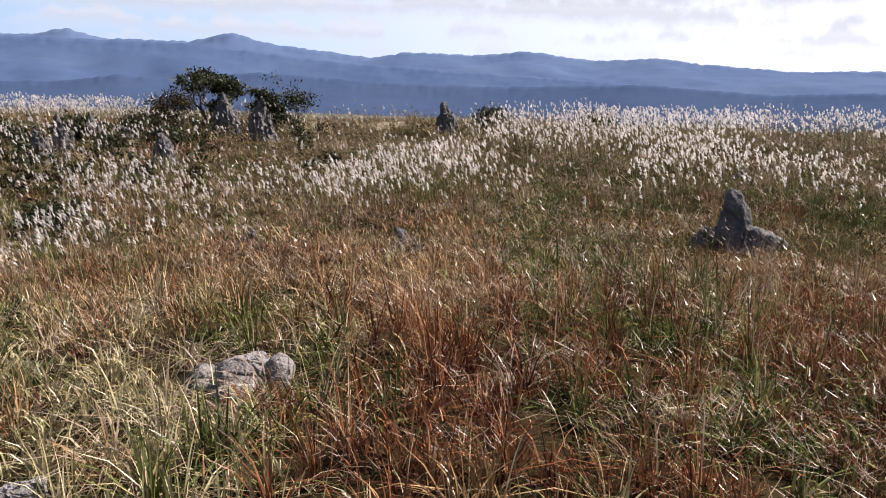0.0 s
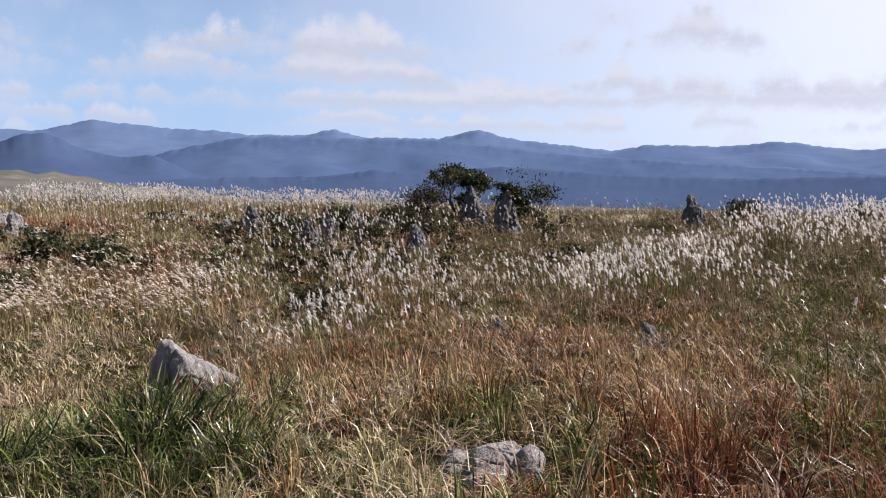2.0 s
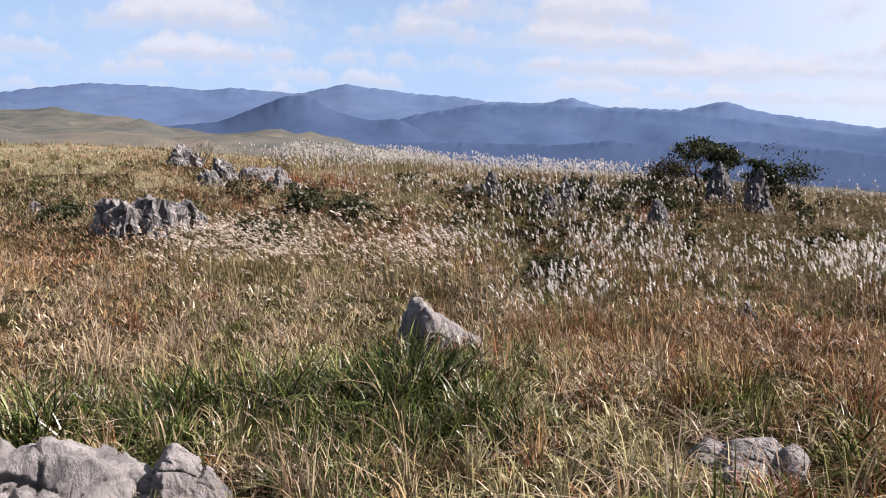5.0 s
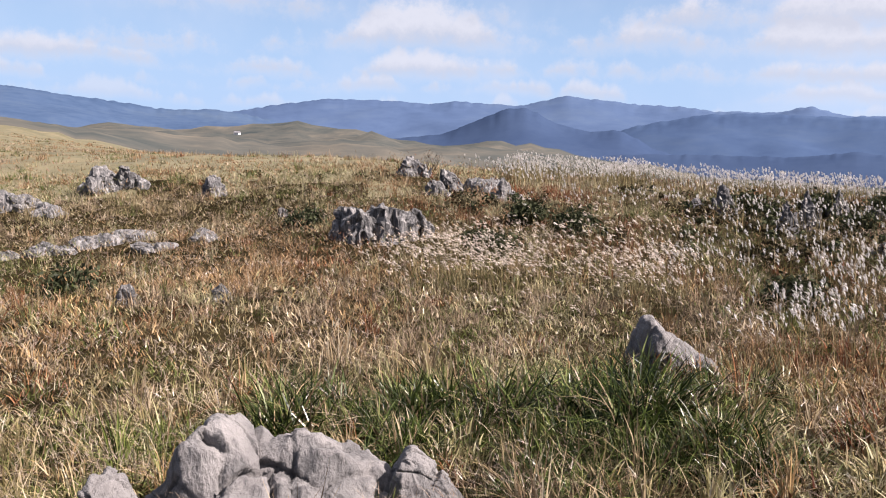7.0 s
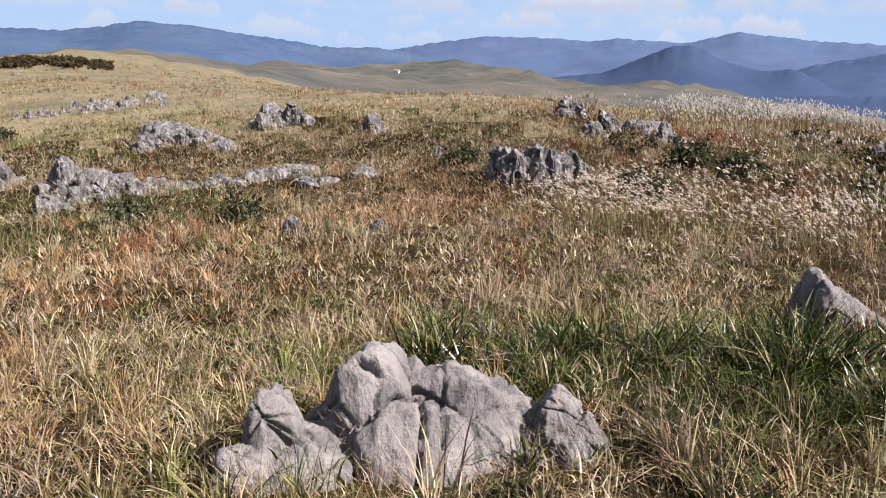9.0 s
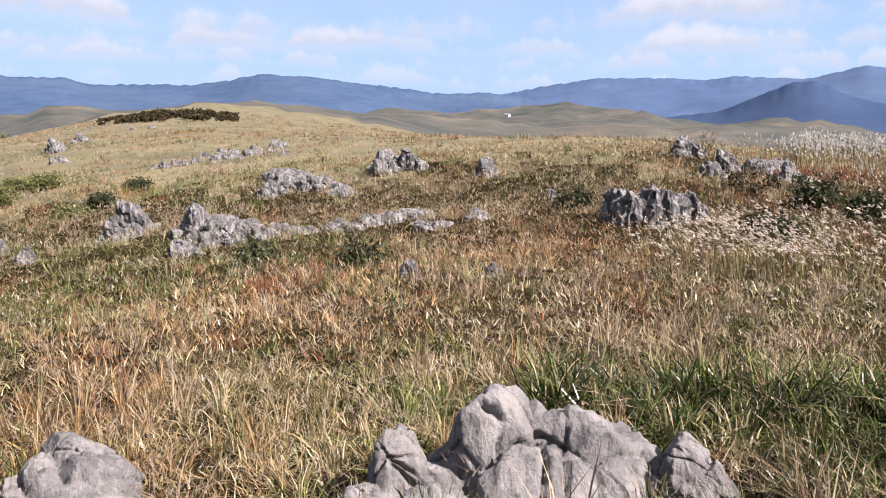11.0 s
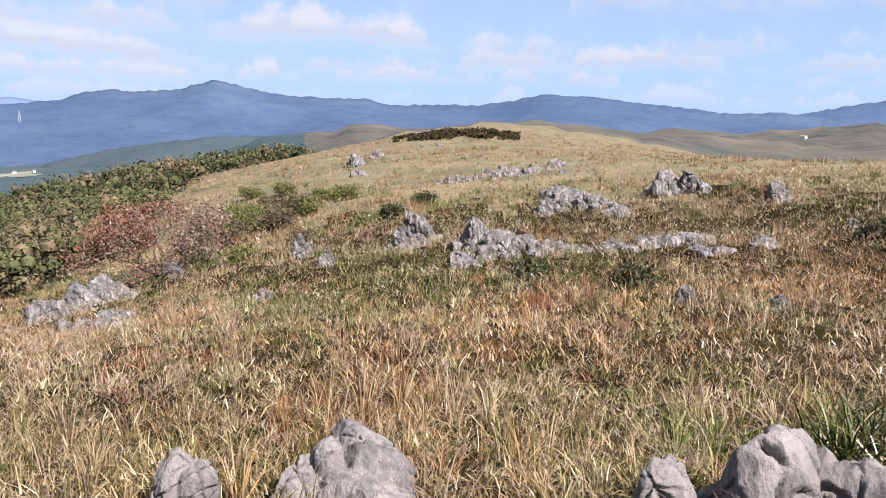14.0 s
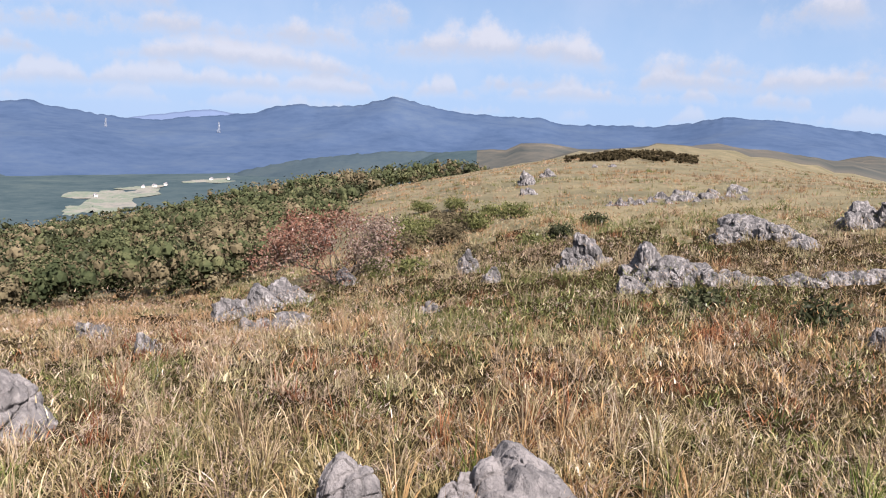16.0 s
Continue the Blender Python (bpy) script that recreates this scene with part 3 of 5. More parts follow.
def rock(az, r, w, h, label, group="", seed=1, kind="block", near=False, lobes=None, turn=0.0):
    """kind block: a squat heap of broken lumps; spire: narrow and pointed; slab: long and low; fluted: a block with deep grooves."""
    rng = random.Random(seed)
    x, y, z = on_ground(az, r)
    if kind == "block" and r > 10:
        h = min(h, (0.7 if r < 26 else 0.6 if r < 40 else 0.42) * w)
    bm = bmesh.new()
    flute = {"block": 0.2, "spire": 0.6, "slab": 0.0, "fluted": 1.0}[kind]
    if lobes:
        for lx, ly, lz, sx_, sy_, sz_, pt in lobes:
            lobe(bm, (lx, ly, lz), (sx_, sy_, sz_), rng, 7, 12, 13, pt)
    elif kind == "spire":
        lobe(bm, (0, 0, h * 0.2), (w * 0.52, w * 0.44, h * 0.86), rng, 6, point=0.4)
        lobe(bm, (w * 0.3, -w * 0.1, h * 0.1), (w * 0.4, w * 0.4, h * 0.6), rng, point=0.2)
        lobe(bm, (-w * 0.25, -w * 0.05, h * 0.1), (w * 0.32, w * 0.35, h * 0.5), rng, point=0.2)
    else:
        # broken ledges: one high block, lower ones strewn round it
        if kind == "fluted":
            for k in range(5):
                half = w * rng.uniform(0.2, 0.28)
                lobe(bm, (((k + 0.5) / 5 - 0.5) * w * 0.88, rng.uniform(-0.1, 0.1) * w, h * 0.1), (half, half * rng.uniform(0.8, 1.5), h * rng.uniform(0.75, 0.95)), rng, point=rng.uniform(-0.1, 0.1))
        elif kind == "slab" and r > 6:
            # long low ledges, one bed lying on the next
            for k in range(5):
                half = w * rng.uniform(0.2, 0.34)
                lobe(bm, ((k / 4 - 0.5) * w * 0.7, rng.uniform(-0.18, 0.18) * w, h * rng.uniform(-0.1, 0.1)), (half, half * rng.uniform(0.6, 1.0), h * rng.uniform(0.6, 0.95)), rng, 7, 10, 24, -0.3)
        else:
            main = rng.uniform(-0.2, 0.2)
            lobe(bm, (main * w, 0, h * 0.1), (w * rng.uniform(0.3, 0.42), w * rng.uniform(0.25, 0.4), h * 0.92), rng, 16, 8, point=rng.uniform(-0.3, 0.0))
            for k in range(9 if kind == "block" else 12):
                f, half = rng.uniform(-0.5, 0.5), w * rng.choice((0.09, 0.12, 0.16, 0.22))
                hh = h * rng.uniform(0.25, 0.75) * (1 - 0.6 * abs(f - main)) * (1.0 if half > 0.13 * w else 0.75)
                lobe(bm, (f * w * 0.9, w * rng.uniform(-0.32, 0.2), 0), (half, half * rng.uniform(0.7, 1.6), max(hh, 0.07)), rng, 38, rng.choice((7, 8, 9)), point=rng.uniform(-0.35, 0.0))
    if r < 12:
        CLEAR.append((x, y, (0.42 if r < 6.5 else 0.26) * w))
    size = max(w, h)
    fine = size / (72 if near else 28 if r < 30 else 18)
    # labels that begin with dark get the copy with painted shade
    ob = weathered("limestone_rock", bm, fine, min(w, 1.4 * h), 0.36 if lobes else 0.6, flute, seed, 0.4 if near else 0.2, 2.3 if lobes else 3.0, M_ROCK_SHADED if "dark" in label.split()[0] else M_ROCK if near and r < 8 else M_ROCK_STREAKED, 0.34 if lobes else 1.0, 3 if lobes else 0)
    ob.matrix_world = pose(x, y, z, 0, 0, az + turn)
    return tagged(ob, label, "rock", group)


NEAR = [  # angle, distance, width, height, shape
    (29.5, 3.2, 0.3, 0.12, "slab"),
]
for k, (az, r, w, h, shape) in enumerate(NEAR):
    rock(az, r, w, h, "grey weathered limestone rock half sunk in dry grass", "near limestone rocks", 10 + 3 * k, shape, near=True)
NORTH_OUTCROP = [  # angle, distance, width, height, shape
    (53.1, 16.15, 1.28, 0.64, "fluted"),
    (50.2, 16.43, 0.54, 0.52, "fluted"),
    (47.1, 24.11, 0.73, 0.67, "block"),
    (48.3, 23.12, 0.64, 0.50, "block"),
    (44.9, 24.09, 1.14, 0.44, "slab"),
    (43.4, 22.08, 0.67, 0.51, "block"),
    (49.6, 28.13, 0.97, 0.85, "block"),
    (63.2, 24.22, 0.82, 0.51, "block"),
    (58.7, 20.19, 0.30, 0.54, "block"),
    (70.0, 27.27, 1.11, 0.98, "block"),
    (68.3, 27.26, 0.87, 0.68, "block"),
]
for k, (az, r, w, h, shape) in enumerate(NORTH_OUTCROP):
    rock(az, r, w, h, "pale grey limestone boulder of a low outcrop in golden grass", "outcrop rocks", 67 + 3 * k, shape, near=False)
WEST_OUTCROP = [  # angle, distance, width, height, shape
    (78.1, 22.81, 0.74, 0.44, "block"),
    (76.3, 23.80, 1.45, 0.50, "block"),
    (74.4, 23.79, 0.87, 0.27, "block"),
    (73.2, 22.79, 0.80, 0.24, "block"),
    (87.9, 19.36, 0.68, 0.50, "block"),
    (86.4, 20.36, 0.82, 0.58, "block"),
    (83.2, 18.34, 0.97, 0.60, "block"),
    (81.9, 17.33, 0.83, 0.45, "block"),
    (83.9, 15.84, 0.63, 0.24, "block"),
    (80.0, 17.32, 0.78, 0.35, "block"),
]
for k, (az, r, w, h, shape) in enumerate(WEST_OUTCROP):
    rock(az, r, w, h, "pale grey limestone boulder of a low outcrop in golden grass", "outcrop rocks", 124 + 3 * k, shape, near=False)
LOW_OUTCROP = [  # angle, distance, width, height, shape
    (70.8, 17.77, 0.85, 0.24, "slab"),
    (68.5, 18.26, 0.78, 0.23, "slab"),
    (73.6, 17.29, 0.75, 0.21, "slab"),
    (76.3, 17.30, 0.65, 0.22, "slab"),
    (67.2, 16.75, 0.65, 0.18, "slab"),
    (64.2, 17.23, 0.64, 0.15, "block"),
    (69.6, 10.76, 0.35, 0.27, "block"),
    (64.0, 10.72, 0.29, 0.22, "block"),
    (93.4, 17.39, 0.36, 0.50, "block"),
    (97.7, 14.47, 0.27, 0.38, "block"),
    (93.5, 17.45, 0.33, 0.47, "block"),
    (95.0, 19.46, 0.58, 0.53, "block"),
    (82.8, 17.6, 0.42, 0.3, "block"),
    (81.1, 16.7, 0.5, 0.28, "slab"),
    (79.0, 17.0, 0.5, 0.3, "block"),
    (82.4, 16.6, 0.45, 0.26, "block"),
    (83.6, 17.1, 0.4, 0.34, "block"),
    (78.0, 17.5, 0.6, 0.26, "slab"),
    (80.6, 18.0, 0.6, 0.5, "block"),
    (75.4, 23.2, 0.7, 0.4, "block"),
    (77.3, 23.1, 0.6, 0.3, "block"),
    (87.1, 19.5, 0.5, 0.36, "block"),
]
for k, (az, r, w, h, shape) in enumerate(LOW_OUTCROP):
    rock(az, r, w, h, "pale grey limestone boulder of a low outcrop in golden grass", "outcrop rocks", 181 + 3 * k, shape, near=False)
FAR_ROCKS = [  # angle, distance, width, height, shape
    (90.7, 46.38, 1.03, 1.20, "block"),
    (82.0, 42.34, 0.6, 0.34, "block"),
    (80.4, 43.33, 0.85, 0.3, "slab"),
    (78.6, 43.32, 0.7, 0.28, "block"),
    (77.0, 47.31, 0.9, 0.4, "block"),
    (90.7, 55.44, 1.27, 0.68, "block"),
    (89.2, 62.43, 1.17, 0.71, "block"),
    (84.4, 36.40, 0.5, 0.3, "block"),
    (83.2, 36.39, 0.55, 0.26, "block"),
    (80.8, 38.38, 0.8, 0.3, "slab"),
    (78.8, 39.37, 0.7, 0.28, "slab"),
    (83.8, 39.0, 0.45, 0.24, "block"),
    (82.5, 37.5, 0.4, 0.26, "block"),
    (81.9, 39.6, 0.5, 0.3, "block"),
    (81.4, 37.0, 0.36, 0.2, "block"),
    (80.0, 40.5, 0.55, 0.3, "block"),
    (79.6, 37.6, 0.4, 0.22, "block"),
    (78.1, 37.9, 0.45, 0.26, "block"),
    (77.6, 40.2, 0.5, 0.3, "block"),
    (85.2, 38.2, 0.4, 0.24, "block"),
    (76.6, 38.8, 0.36, 0.22, "block"),
    (77.3, 45.36, 0.77, 0.69, "block"),
    (86.0, 85.41, 0.79, 0.66, "block"),
    (84.9, 85.41, 0.78, 0.57, "block"),
]
for k, (az, r, w, h, shape) in enumerate(FAR_ROCKS):
    rock(az, r, w, h, "small pale limestone rock on the far grass slope", "far hillside rocks", 238 + 3 * k, shape, near=False)
SLOPE_ROCKS = [  # angle, distance, width, height, shape
    (109.5, 18.51, 1.08, 0.53, "block"),
    (111.1, 17.81, 0.60, 0.40, "block"),
    (107.5, 19.50, 1.16, 0.49, "block"),
    (103.1, 20.99, 0.57, 0.47, "block"),
    (107.6, 14.50, 0.95, 0.3, "block"),
    (109.0, 14.11, 0.55, 0.21, "block"),
    (110.1, 15.01, 0.37, 0.31, "block"),
    (116.4, 12.02, 0.34, 0.36, "block"),
    (119.6, 14.52, 0.50, 0.32, "slab"),
    (117.9, 15.52, 0.24, 0.47, "block"),
]
for k, (az, r, w, h, shape) in enumerate(SLOPE_ROCKS):
    rock(az, r, w, h, "whitish limestone rock at the edge of the grass slope", "slope edge rocks", 295 + 3 * k, shape, near=False)
STANDING_STONES = [  # angle, distance, width, height, shape
    (11.8, 19.48, 0.5, 0.86, "spire"),
    (14.1, 20.49, 0.52, 0.8, "spire"),
    (25.6, 17.03, 0.34, 0.66, "spire"),
    (24.3, 18.03, 0.35, 0.66, "spire"),
    (22.5, 19.52, 0.33, 0.62, "spire"),
    (29.2, 20.05, 0.38, 0.59, "spire"),
    (18.2, 16.00, 0.31, 0.51, "spire"),
    (30.7, 20.05, 0.49, 0.61, "block"),
    (20.3, 20.01, 0.38, 0.42, "block"),
    (-0.8, 21.99, 0.36, 0.75, "spire"),
    (-21.0, 13.97, 0.32, 0.34, "block"),
    (20.1, 15.01, 0.35, 0.25, "block"),
]
for k, (az, r, w, h, shape) in enumerate(STANDING_STONES):
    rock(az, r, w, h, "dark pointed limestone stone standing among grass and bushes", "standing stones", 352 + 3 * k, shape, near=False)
RUST_ROCKS = [  # angle, distance, width, height, shape
    (13.2, 8.99, 0.24, 0.18, "block"),
    (2.1, 7.94, 0.22, 0.20, "block"),
]
for k, (az, r, w, h, shape) in enumerate(RUST_ROCKS):
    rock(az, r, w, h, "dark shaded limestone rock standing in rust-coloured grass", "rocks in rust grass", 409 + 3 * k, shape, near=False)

# the lumps in the foreground
rock(63.2, 4.21, 1.07, 0.52, "large pale grey limestone rock with two rounded humps and dark cracks", "near limestone rocks", 401, "block", True,
     lobes=[(-0.2, 0.03, 0.04, 0.34, 0.34, 0.54, 0.15), (-0.43, -0.06, -0.02, 0.22, 0.24, 0.3, 0.0), (0.2, 0.03, 0.02, 0.38, 0.34, 0.48, -0.15),
            (0.4, -0.02, 0.0, 0.24, 0.28, 0.38, -0.1), (-0.02, -0.18, -0.06, 0.46, 0.26, 0.42, -0.1)])
rock(53.4, 4.16, 0.34, 0.36, "narrow upright grey limestone rock beside a larger one", "near limestone rocks", 405, "block", True,
     lobes=[(0.0, 0.0, 0.05, 0.14, 0.18, 0.31, 0.0), (0.09, -0.06, 0.0, 0.13, 0.16, 0.24, 0.0), (-0.13, -0.04, -0.03, 0.12, 0.14, 0.18, 0.0)])
rock(72.8, 4.07, 0.55, 0.35, "pointed pale limestone rock leaning against a larger one", "near limestone rocks", 433, "block", True,
     lobes=[(-0.05, 0, 0.04, 0.2, 0.22, 0.42, 0.2), (0.1, -0.1, 0.0, 0.27, 0.24, 0.24, 0.0), (-0.15, -0.12, 0.0, 0.18, 0.2, 0.22, 0.0)])
rock(94.2, 4.59, 0.76, 0.38, "grey craggy limestone rock with dark cracks in straw grass", "near limestone rocks", 467, "block", True,
     lobes=[(0.1, 0.0, 0.05, 0.22, 0.28, 0.37, -0.25), (-0.08, 0.03, 0.03, 0.16, 0.24, 0.32, -0.1), (-0.24, -0.08, 0.0, 0.15, 0.2, 0.25, -0.1), (0.06, -0.2, -0.05, 0.3, 0.22, 0.31, -0.1)])
rock(125.3, 7.53, 0.6, 0.54, "smooth whitish limestone boulder in pale grass", "near limestone rocks", 481, "block", True,
     lobes=[(0, 0, 0.1, 0.3, 0.32, 0.49, -0.15), (0.12, -0.1, 0.0, 0.26, 0.25, 0.36, -0.1)])
rock(105.2, 4.43, 0.34, 0.41, "small grey limestone rock hidden in dry grass", "near limestone rocks", 491, "block", True,
     lobes=[(-0.02, 0, 0.06, 0.14, 0.16, 0.33, -0.1), (0.07, -0.04, 0.06, 0.12, 0.14, 0.26, -0.1), (-0.04, -0.14, 0.0, 0.18, 0.15, 0.2, -0.1)])
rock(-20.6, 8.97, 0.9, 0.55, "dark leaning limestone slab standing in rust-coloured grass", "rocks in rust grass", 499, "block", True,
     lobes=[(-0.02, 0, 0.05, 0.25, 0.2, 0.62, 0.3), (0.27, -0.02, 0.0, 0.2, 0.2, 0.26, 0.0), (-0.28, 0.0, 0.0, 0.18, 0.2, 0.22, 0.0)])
rock(34.1, 7.14, 0.7, 0.5, "pale leaning limestone slab behind green tussocks", "near limestone rocks", 487, "block", True,
     lobes=[(-0.16, 0, 0.03, 0.19, 0.28, 0.5, 0.0), (0.02, -0.02, 0.0, 0.22, 0.28, 0.4, -0.1), (0.2, -0.02, 0.0, 0.22, 0.24, 0.27, -0.1), (0.36, -0.04, -0.04, 0.2, 0.22, 0.18, 0.0)])
rock(14.5, 4.07, 0.44, 0.16, "low pale limestone slab half sunk in dry grass", "near limestone rocks", 503, "block", True,
     lobes=[(0.05, 0.02, -0.02, 0.17, 0.17, 0.16, -0.1), (0.19, 0.0, -0.03, 0.1, 0.14, 0.15, 0.0), (-0.15, 0.0, -0.03, 0.12, 0.14, 0.11, -0.1), (0.0, -0.14, -0.04, 0.16, 0.1, 0.09, 0.0)])

# ---- woody plants ----
def tube(bm, a, b, ra, rb, sides=5):
    a, b = Vector(a), Vector(b)
    axis = (b - a).normalized()
    u = axis.orthogonal().normalized()
    w = axis.cross(u)
    rings = []
    for p, rad in ((a, ra), (b, rb)):
        rings.append([bm.verts.new(p + (u * math.cos(6.2832 * k / sides) + w * math.sin(6.2832 * k / sides)) * rad) for k in range(sides)])
    for k in range(sides):
        bm.faces.new((rings[0][k], rings[0][(k + 1) % sides], rings[1][(k + 1) % sides], rings[1][k]))


def leaf_cloud(name, tips, per, spread, size, mat, parent, seed, flat=1.0):
    """Small pointed leaves scattered about twig tips, as one crown."""
    rng = np.random.default_rng(seed)
    tips = np.asarray(tips, float)
    c = np.repeat(tips, per, 0) + rng.normal(0, 1, (len(tips) * per, 3)) * np.array([spread, spread, spread * flat])
    n = len(c)
    u = rng.normal(0, 1, (n, 3))
    u /= np.linalg.norm(u, axis=1)[:, None]
    w = np.cross(u, rng.normal(0, 1, (n, 3)))
    w /= np.linalg.norm(w, axis=1)[:, None]
    s = size * rng.uniform(0.6, 1.4, (n, 1))
    V = np.stack([c - u * s, c - w * s * 0.45, c + u * s, c + w * s * 0.45], 1).reshape(-1, 3)
    Q = np.arange(n * 4).reshape(-1, 4)
    return link_mesh(name, V, Q, mat, parent)


def grow(bm, tips, p, d, length, rad, depth, rng, wind, up=0.15):
    """A limb that bends with the wind and forks until its twigs."""
    steps = 3
    for _ in range(steps):
        e = p + d * (length / steps)
        tube(bm, p, e, rad, rad * 0.86, 6 if rad > 0.03 else 4)
        rad *= 0.86
        p = e
        d = (d + Vector((rng.uniform(-1, 1), rng.uniform(-1, 1), rng.uniform(-0.6, 0.8))) * 0.28 + wind * 0.14 + Vector((0, 0, up * 0.3))).normalized()
    if depth == 0:
        tips.append(tuple(p))
        return
    for _ in range(rng.choice((2, 3, 3))):
        e = (d + Vector((rng.uniform(-1, 1), rng.uniform(-1, 1), rng.uniform(-0.5, 0.7))) * 0.75 + wind * 0.2).normalized()
        grow(bm, tips, p, e, length * rng.uniform(0.6, 0.85), rad * 0.72, depth - 1, rng, wind, up)
        if depth == 1:
            tips.append(tuple(p))


def woody(name, az, r, stems, length, rad, depth, leaf_mat, label, category, per=14, spread=0.13, size=0.05, seed=1, wind=(0, 0, 0), splay=0.5, flat=0.7, up=0.15, leaf_share=1.0):
    rng = random.Random(seed)
    x, y, z = on_ground(az, r)
    base = new(name)
    base.location = (x, y, z)
    bm, tips = bmesh.new(), []
    wind = Vector(wind)
    for k in range(stems):
        a = 6.2832 * (k + rng.uniform(-0.3, 0.3)) / stems
        d = Vector((math.cos(a) * splay, math.sin(a) * splay, 1)).normalized()
        grow(bm, tips, Vector((math.cos(a), math.sin(a), 0)) * rad * 0.5 - Vector((0, 0, 0.1)), d, length * rng.uniform(0.8, 1.1), rad, depth, rng, wind, up)
    part("trunk", bm, M_BARK, base)
    if leaf_mat:
        cut = max(1, int(len(tips) * leaf_share))
        leaf_cloud("crown", tips[-cut:], per, spread, size, leaf_mat, base, seed + 5, flat)
        if 0.5 < leaf_share < 1:
            leaf_cloud("sparse_crown", tips[:-cut], max(2, per * 2 // 3), spread, size * 0.8, M_DRYLEAF, base, seed + 6, flat)
    return tagged(base, label, category)


away = Vector((*heading(105), 0))          # the way in which the hilltop trees are blown
woody("windswept_tree", 15.0, 22.5, 3, 0.5, 0.07, 5, M_LEAF, "dark windswept evergreen tree with a bushy crown among the rocks", "tree", 3, 0.075, 0.05, 4, away * 0.15, 0.5, 0.6)
woody("windswept_tree", 12.6, 22.0, 3, 0.44, 0.065, 5, M_LEAF, "low dark windswept tree with flattened crown above standing rocks", "tree", 3, 0.075, 0.05, 9, -away * 0.5, 0.8, 0.4, 0.02)
woody("brown_bush", 17.4, 21.3, 9, 0.36, 0.016, 3, M_SCRUB, "low brown bush beside a windswept tree", "bush", 8, 0.1, 0.035, 16, (0, 0, 0), 0.9, 0.8)
woody("bare_shrub", 9.6, 22.0, 6, 0.46, 0.025, 4, M_LEAF, "half-bare grey shrub with sparse leaves beside the rocks", "shrub", 4, 0.12, 0.04, 14, (0, 0, 0), 0.5, leaf_share=0.5)
woody("autumn_shrub", 104.0, 21.5, 15, 0.8, 0.03, 4, M_REDLEAF, "broad twiggy shrub turning red and pinkish brown", "shrub", 8, 0.13, 0.042, 21, (0, 0, 0), 1.25, 0.8, 0.06, 0.52)
for k, (az, r, size) in enumerate([(19.5, 20.5, 0.22), (17.8, 19.0, 0.19), (23.2, 19.8, 0.23), (26.8, 19.0, 0.19), (28.0, 21.0, 0.17), (21.3, 18.0, 0.17), (-3.9, 24, 0.26), (-11.2, 25, 0.3), (45, 14, 0.24),
                                   (96.5, 27, 0.36), (97.6, 28.5, 0.42), (98.6, 28, 0.4), (99.6, 26.5, 0.36), (100.6, 26.5, 0.42), (94.6, 29, 0.34), (95.5, 29.5, 0.4), (91.8, 31, 0.26), (25.2, 11.0, 0.15), (88.6, 26, 0.16), (90.4, 24.5, 0.18), (93.2, 33, 0.26), (96.8, 34, 0.3), (99.2, 33, 0.28), (101.6, 29, 0.3), (94.9, 22.5, 0.14), (98.8, 20.5, 0.14), (101.0, 22.5, 0.16), (86.2, 29, 0.16), (95.8, 40, 0.34), (98.0, 42, 0.32),
                                   (79.5, 13.6, 0.12), (72.8, 12.4, 0.13), (57.5, 17.8, 0.16), (39.0, 16.5, 0.2), (42.2, 18.0, 0.2)]):
    tagged(woody("low_bush", az, r, 6, size, 0.018, 2, (M_BUSH if k % 3 else M_WOODB) if az > 90 else M_LEAF, "low light green bush in the slope grass" if az > 90 else "low dark green bush growing between rocks and grass", "bush", 26, 0.13, 0.045, 40 + k, (0, 0, 0), 0.8, 0.8), group="low bushes")
woody("dead_bush", 48.6, 28.5, 4, 0.42, 0.018, 3, None, "leafless grey dead bush on the grassy crest", "bush", seed=77, splay=0.5)

# dark scrub on the far hilltop and the wood that fills the slope below: too many to count
def _ball():
    """Corners and faces of a small round body."""
    bm = bmesh.new()
    bmesh.ops.create_icosphere(bm, subdivisions=1, radius=1.0)
    ico, tri = np.array([v.co[:] for v in bm.verts]), np.array([[v.index for v in f.verts] for f in bm.faces])
    bm.free()
    return ico, tri


